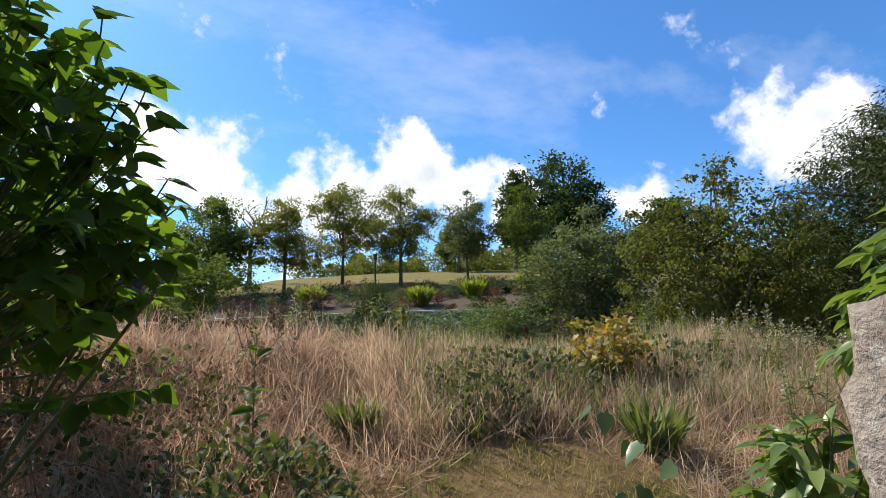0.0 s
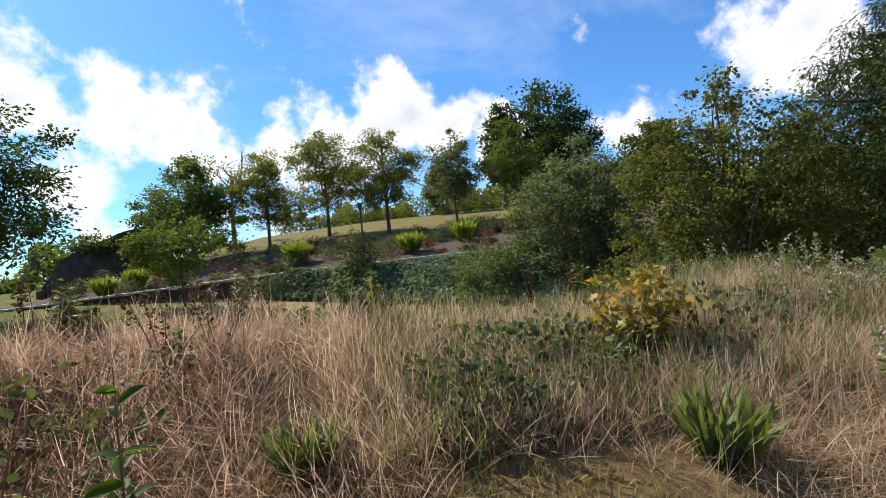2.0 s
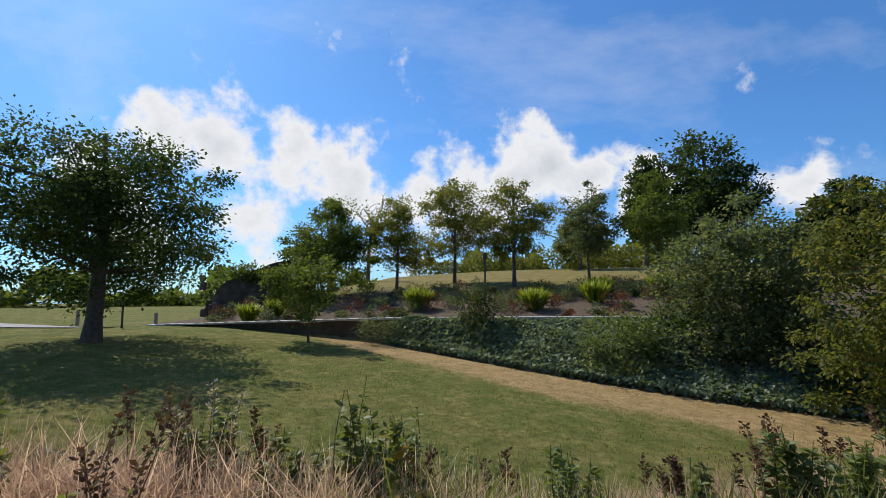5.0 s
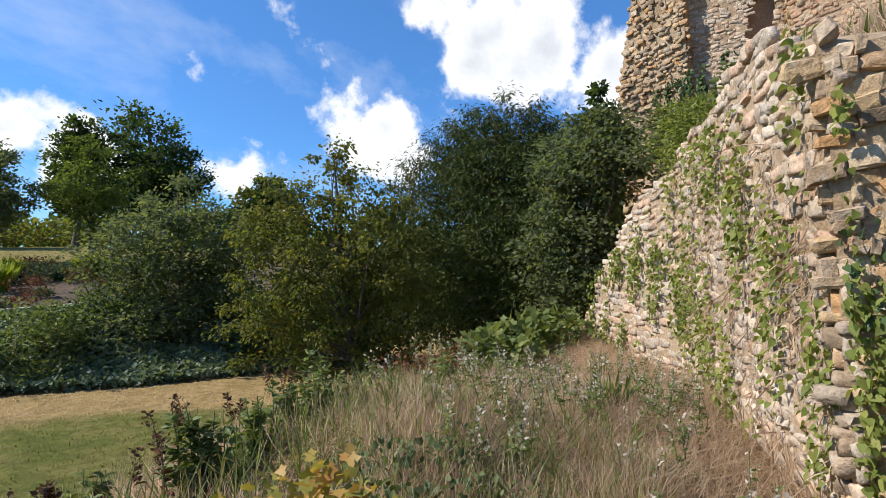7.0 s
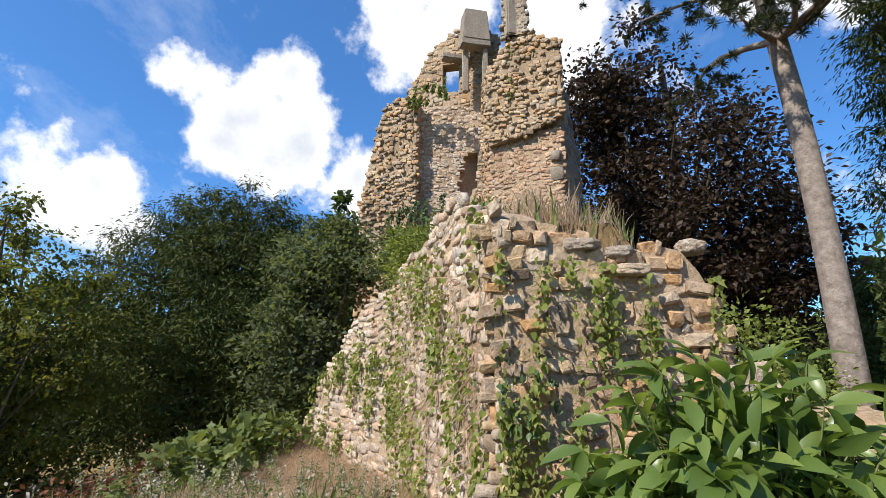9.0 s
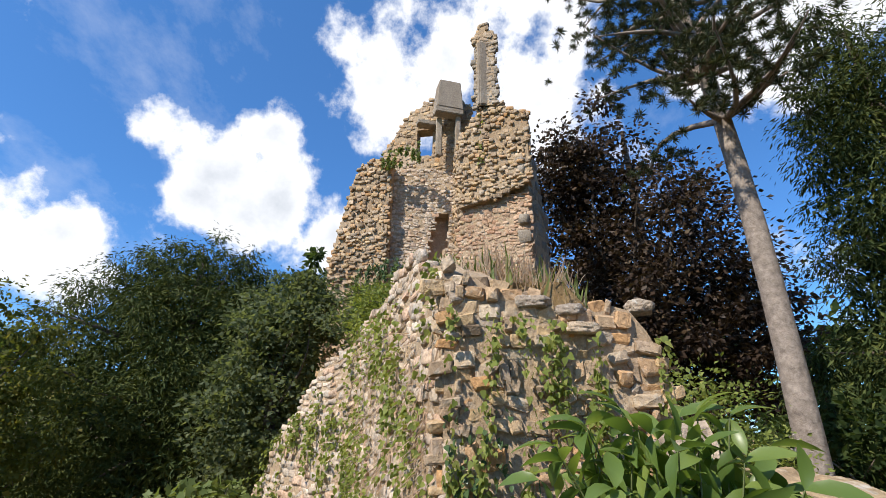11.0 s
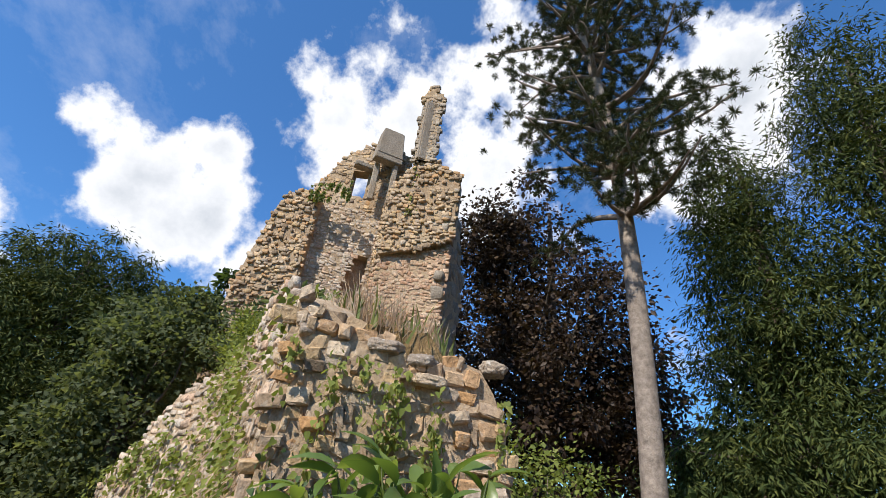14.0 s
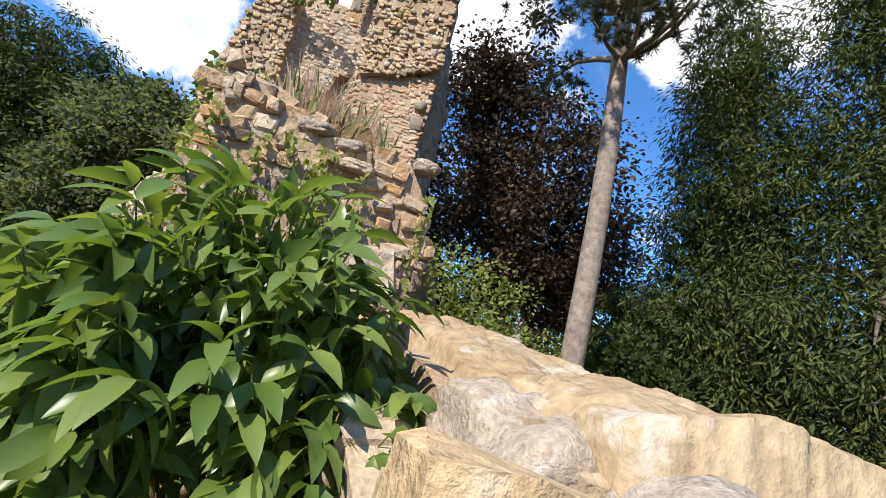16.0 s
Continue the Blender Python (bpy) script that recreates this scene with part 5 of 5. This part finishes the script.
L_PALE = leaf_mat("pale_seed", [(0.0, (0.3, 0.26, 0.22)), (1.0, (0.55, 0.5, 0.45))], 0.9, 0.3)
L_SEED = leaf_mat("brown_seed", [(0.0, (0.06, 0.035, 0.025)), (1.0, (0.17, 0.1, 0.07))], 0.9, 0.2)
stalk_plant("mullein", 0.33, 6.35, 0.55, "pale woolly mullein spike on the rim", 160, M_GREENSTALK, L_WEED, 26, L_GOLD, 1, 0.09, 0.03)
stalk_plant("mullein", 1.7, 6.7, 0.6, "dark dead mullein spike leaning on the rim", 220, M_STALK, L_SEED, 0, None, 1)
for k in range(60):
    x = rng.uniform(-3.6, 4.5)
    y = float(RIM(x)) - 0.1 + rng.normal(0, 0.3)
    if k % 3 == 0:
        stalk_plant("dock_plant", x, y, rng.uniform(0.3, 0.6), "dried brown dock with seed heads", 60, M_STALK, L_SEED, 6, L_RUST, 3, 0.06)
    else:
        stalk_plant("rim_weed", x, y, rng.uniform(0.25, 0.6), "leafy green willowherb on the rim", 0, M_GREENSTALK, None, 46, L_WEED, 5, 0.075)
for k in range(34):
    x, y = rng.uniform(-4.5, -0.5), rng.uniform(3.6, 6.8)
    stalk_plant("dead_stalk_plant", x, y, rng.uniform(0.5, 0.95), "dead branching stalks with pale seed fluff", 40, M_STALK, L_PALE if k % 2 else L_SEED, 4, L_WEED, 3, 0.05, 0.2)
for k in range(95):
    x = rng.uniform(2.6, 8.2)
    y = rng.uniform(float(wall_line(x)) + 0.35, 7.4)
    stalk_plant("meadow_weed", x, y, rng.uniform(0.25, 0.6), "straggling green weed in the dry meadow", 20, M_GREENSTALK, L_PALE, 20, L_WEED, 3, 0.06, 0.2)
stalk_plant("buddleia_sprig", 3.8, 1.5, 2.3, "bare arching buddleia with pale seed spikes behind the wall", 240, M_STALK, L_PALE, 3, L_WEED, 5, 0.1, 0.6)
stalk_plant("mullein", -3.4, 5.6, 1.5, "tall silvery dead mullein stalk", 420, M_STALK, L_PALE, 0, None, 1, 0.05, 0.02)
# saplings and broad-leaved plants
shrub("oak_sapling", (1.95, 5.7, Z(1.95, 5.7) + 0.1), (0.27, 0.25, 0.27), 600, 0.062, L_GOLD, "small oak sapling turning gold and orange", "lobed", "", 60)
shrub("rust_bush", (6.6, 8.6, Z(6.6, 8.6)), (0.6, 0.5, 0.5), 1500, 0.07, L_RUST, "rust-red dried bush at the meadow's edge")
shrub("rust_bush", (7.6, 8.4, Z(7.6, 8.4)), (0.5, 0.5, 0.45), 900, 0.07, L_RUST, "rust-red dried bush beside broad leaves")
for x, y, s in ((8.3, 8.3, 0.6), (9.1, 8.0, 0.6), (7.7, 7.8, 0.5), (9.9, 7.8, 0.55)):
    shrub("fig_plant", (x, y, Z(x, y)), (s, s, s * 0.8), 420, 0.17, L_WEED, "broad-leaved green plant below the ruined wall", "lobed", "broad-leaved plants", 60)
tuft((1.66, 4.7, Z(1.66, 4.7)), 0.25, 0.34, L_WEED, "green strap-leaved tuft beside the path", "", 120)
tuft((5.5, 5.6, Z(5.5, 5.6)), 0.25, 0.36, L_WEED, "green strap-leaved tuft in the dry meadow", "", 120)
tuft((-0.1, 5.1, Z(-0.1, 5.1)), 0.3, 0.25, L_WEED, "green grass tuft at the path's edge", "", 160)
stalk_plant("poplar_sapling", -0.6, 4.6, 0.85, "thin poplar sapling with broad yellow-green leaves", 0, M_STALK, None, 22, L_HEART, 1, 0.11, 0.02)

shrub("rampart_bush", (-14.5, 46.0, 4.3), (1.8, 1.4, 0.9), 1800, 0.25, L_DARK, "dark bush growing over the broken rampart")
shrub("rampart_bush", (-18.6, 44.4, 3.0), (1.6, 1.2, 0.7), 1400, 0.25, L_OAK, "ragged bush on the rampart's end")

x, y = scatter(20000, 0.0, 4.0, 4.9, 6.4, lambda x, y: (in_way(x, y) < 0.1) & (np.sin(x * 3.1) * np.sin(y * 3.7) > -0.4))
field("tall_dry_grass", x, y, 0.3, 1, L_DRY, "tall tangled dry grass through the brambles", 0.22, 1.5)
x, y = scatter(8000, 4.4, 8.4, 2.6, 5.2, lambda x, y: (y < wall_line(x) + 0.05) & (y > wall_line(x) - 0.9))
field("wall_top_grass", x, y, 0.4, 1, L_DRY, "dry grass fringing the ruined wall's top", 0.5, 0.9)

# green shoots in the path, dry litter over the left bank
x, y = scatter(9000, -1.0, 2.4, 1.5, 5.8, lambda x, y: (in_way(x, y) > 0.05) & (np.sin(x * 5 + 1) * np.sin(y * 4.3 + x * 2) > 0.35))
field("green_shoots", x, y, 0.09, 1, L_WEED, "fresh green grass shoots in the dry path", 1.4, 0.9)
x, y = scatter(26000, -4.5, -0.35, 2.4, 6.8, lambda x, y: in_way(x, y) < 0.1)
field("dead_bracken", x, y, 0.36, 1, L_DEAD, "tangled red-brown dead stalks on the left bank", 0.25, 2.6)
x, y = scatter(4500, 0.2, 4.2, 4.9, 7.0, lambda x, y: in_way(x, y) < 0.1)
field("green_meadow_grass", x, y, 0.33, 1, L_WEED, "green grass among the dry meadow", 0.4, 1.2)


# ---- creepers on the ruin ----
def creeper(p0, p1, z0, z1, n, size, mat, label, out=0.1, patch=1.0, parent=curtain, shape="heart"):
    p0, p1 = np.array(p0, float), np.array(p1, float)
    way = (p1 - p0) / np.linalg.norm(p1 - p0)
    nrm = np.array((-way[1], way[0]))
    u, t = rng.random(n), rng.random(n)
    keep_it = np.sin(u * 17 * patch + 2) * np.sin(t * 7 + u * 9) + 0.5 * np.sin(u * 41 * patch) > rng.uniform(-0.2, 0.9, n)
    u, t = u[keep_it], t[keep_it]
    zz = (z0[0] + (z0[1] - z0[0]) * u) * (1 - t) + (z1[0] + (z1[1] - z1[0]) * u) * t
    xy = p0 + (p1 - p0) * u[:, None] + nrm * (out * rng.uniform(0.3, 1.5, len(u)))[:, None]
    ob = tagged(leaves("creeper", np.column_stack([xy, zz]), np.column_stack([np.tile(nrm, (len(u), 1)) * 0.6, -np.ones(len(u))]) + rng.normal(0, 0.5, (len(u), 3)), size * rng.uniform(0.5, 1.4, len(u)), shape, mat, parent, label, 0.8), kind="stuff")
    return ob


creeper(*FACE, (0.2, 0.0), (2.9, 3.0), 6500, 0.05, L_CREEP, "yellow-green creeper on the wall face")
creeper(*FACE, (0.3, 0.0), (2.4, 2.9), 2600, 0.16, L_DRY, "hanging dry strands on the wall face", 0.04, 1.5, curtain, "blade")
creeper(*FAR, (0.6, -0.6), (2.9, 0.8), 5000, 0.06, L_CREEP, "yellow-green creeper on the far face")
creeper(*END, (0.0, 0.2), (2.3, 2.5), 6500, 0.05, L_CREEP, "creeper over the broken wall end", 0.12)
creeper((4.22, 3.6), (4.25, 4.05), (1.2, 1.2), (1.8, 1.8), 260, 0.05, L_IVY, "dark ivy sprig on the wall's corner", 0.1)
creeper((13.5, 4.65), (14.0, 6.75), (4.5, 4.0), (6.8, 6.2), 5000, 0.12, L_IVY, "ivy climbing the foot of the keep", 0.2, 1.0, keep)
creeper((12.2, 1.95), (14.3, 2.1), (9.6, 9.6), (11.6, 11.8), 2200, 0.1, L_CREEP, "green shrub rooted high in the keep", 0.35, 1.0, keep)
creeper((13.5, 4.65), (13.9, 6.2), (10.2, 10.0), (11.1, 10.7), 1500, 0.12, L_WEED, "weeds along the keep's broken top", 0.0, 1.0, keep)
creeper((0.37, 2.7), (0.37, 3.0), (0.3, 0.3), (0.95, 0.95), 130, 0.045, L_IVY, "ivy trailing over the wall's end", 0.02, 1.0, low_wall)
x, y = rng.uniform(0.75, 1.25, 160), rng.uniform(2.15, 2.6, 160)
tagged(leaves("ivy_trail", np.stack([x, y, 1.25 + rng.uniform(-0.45, 0.12, 160)], -1), rng.normal(0, 1, (160, 3)), rng.uniform(0.035, 0.06, 160), "lobed", L_IVY, low_wall, "ivy over the capping", 0.5), kind="stuff")
shrub("wall_top_shrub", (9.0, 4.9, 2.9), (0.7, 0.6, 0.6), 3200, 0.08, L_CREEP, "yellow-green shrub rooted on the ruined wall", "oval")
shrub("wall_top_shrub", (10.6, 5.4, 3.2), (0.9, 0.8, 0.7), 3200, 0.1, L_OLIVE, "dull green shrub in front of the keep", "oval")
shrub("undergrowth", (4.6, -1.2, Z(4.6, -1.2)), (1.4, 1.0, 0.6), 4000, 0.12, L_DARK, "dark undergrowth beyond the low wall")
shrub("undergrowth", (1.2, -2.6, Z(1.2, -2.6)), (1.8, 1.2, 0.9), 4000, 0.12, L_DARK, "dark undergrowth under the yews")
shrub("undergrowth", (8.6, -2.6, Z(8.6, -2.6)), (1.6, 1.2, 1.2), 4000, 0.14, L_DARK, "dark undergrowth behind the pine")
shrub("wall_top_shrub", (6.2, 4.1, 2.9), (0.4, 0.4, 0.35), 700, 0.08, L_WEED, "low green shrub on the wall's top", "oval")
for c, sz, tn, sd in (((4.3, 2.55, 2.56), (0.2, 0.17, 0.11), 1.4, 31), ((4.24, 3.4, 2.56), (0.26, 0.17, 0.1), 1.2, 33), ((4.22, 3.12, 2.5), (0.22, 0.16, 0.09), 1.0, 37), ((4.18, 3.05, 2.36), (0.24, 0.17, 0.09), 1.5, 39)):
    boulder(c, sz, tn, M_LICHEN, curtain, sd)

# stones of the walls, last
order = sorted(range(len(end_rows)), key=lambda k: -end_rows[k][0][2])
lay([end_rows[k] for k in order], ROUGH_STONES, M_STONE, curtain, 170, "stone", "rubble")
lay(face_rows, ROUGH_STONES, M_STONE_PALE, curtain, 130, "stone", "rubble")
lay(far_rows, ROUGH_STONES, M_STONE_PALE, curtain, 0, "stone", "rubble")
lay(low_rows, ROUGH_STONES, M_STONE, low_wall, len(low_rows), "stone", "rubble")
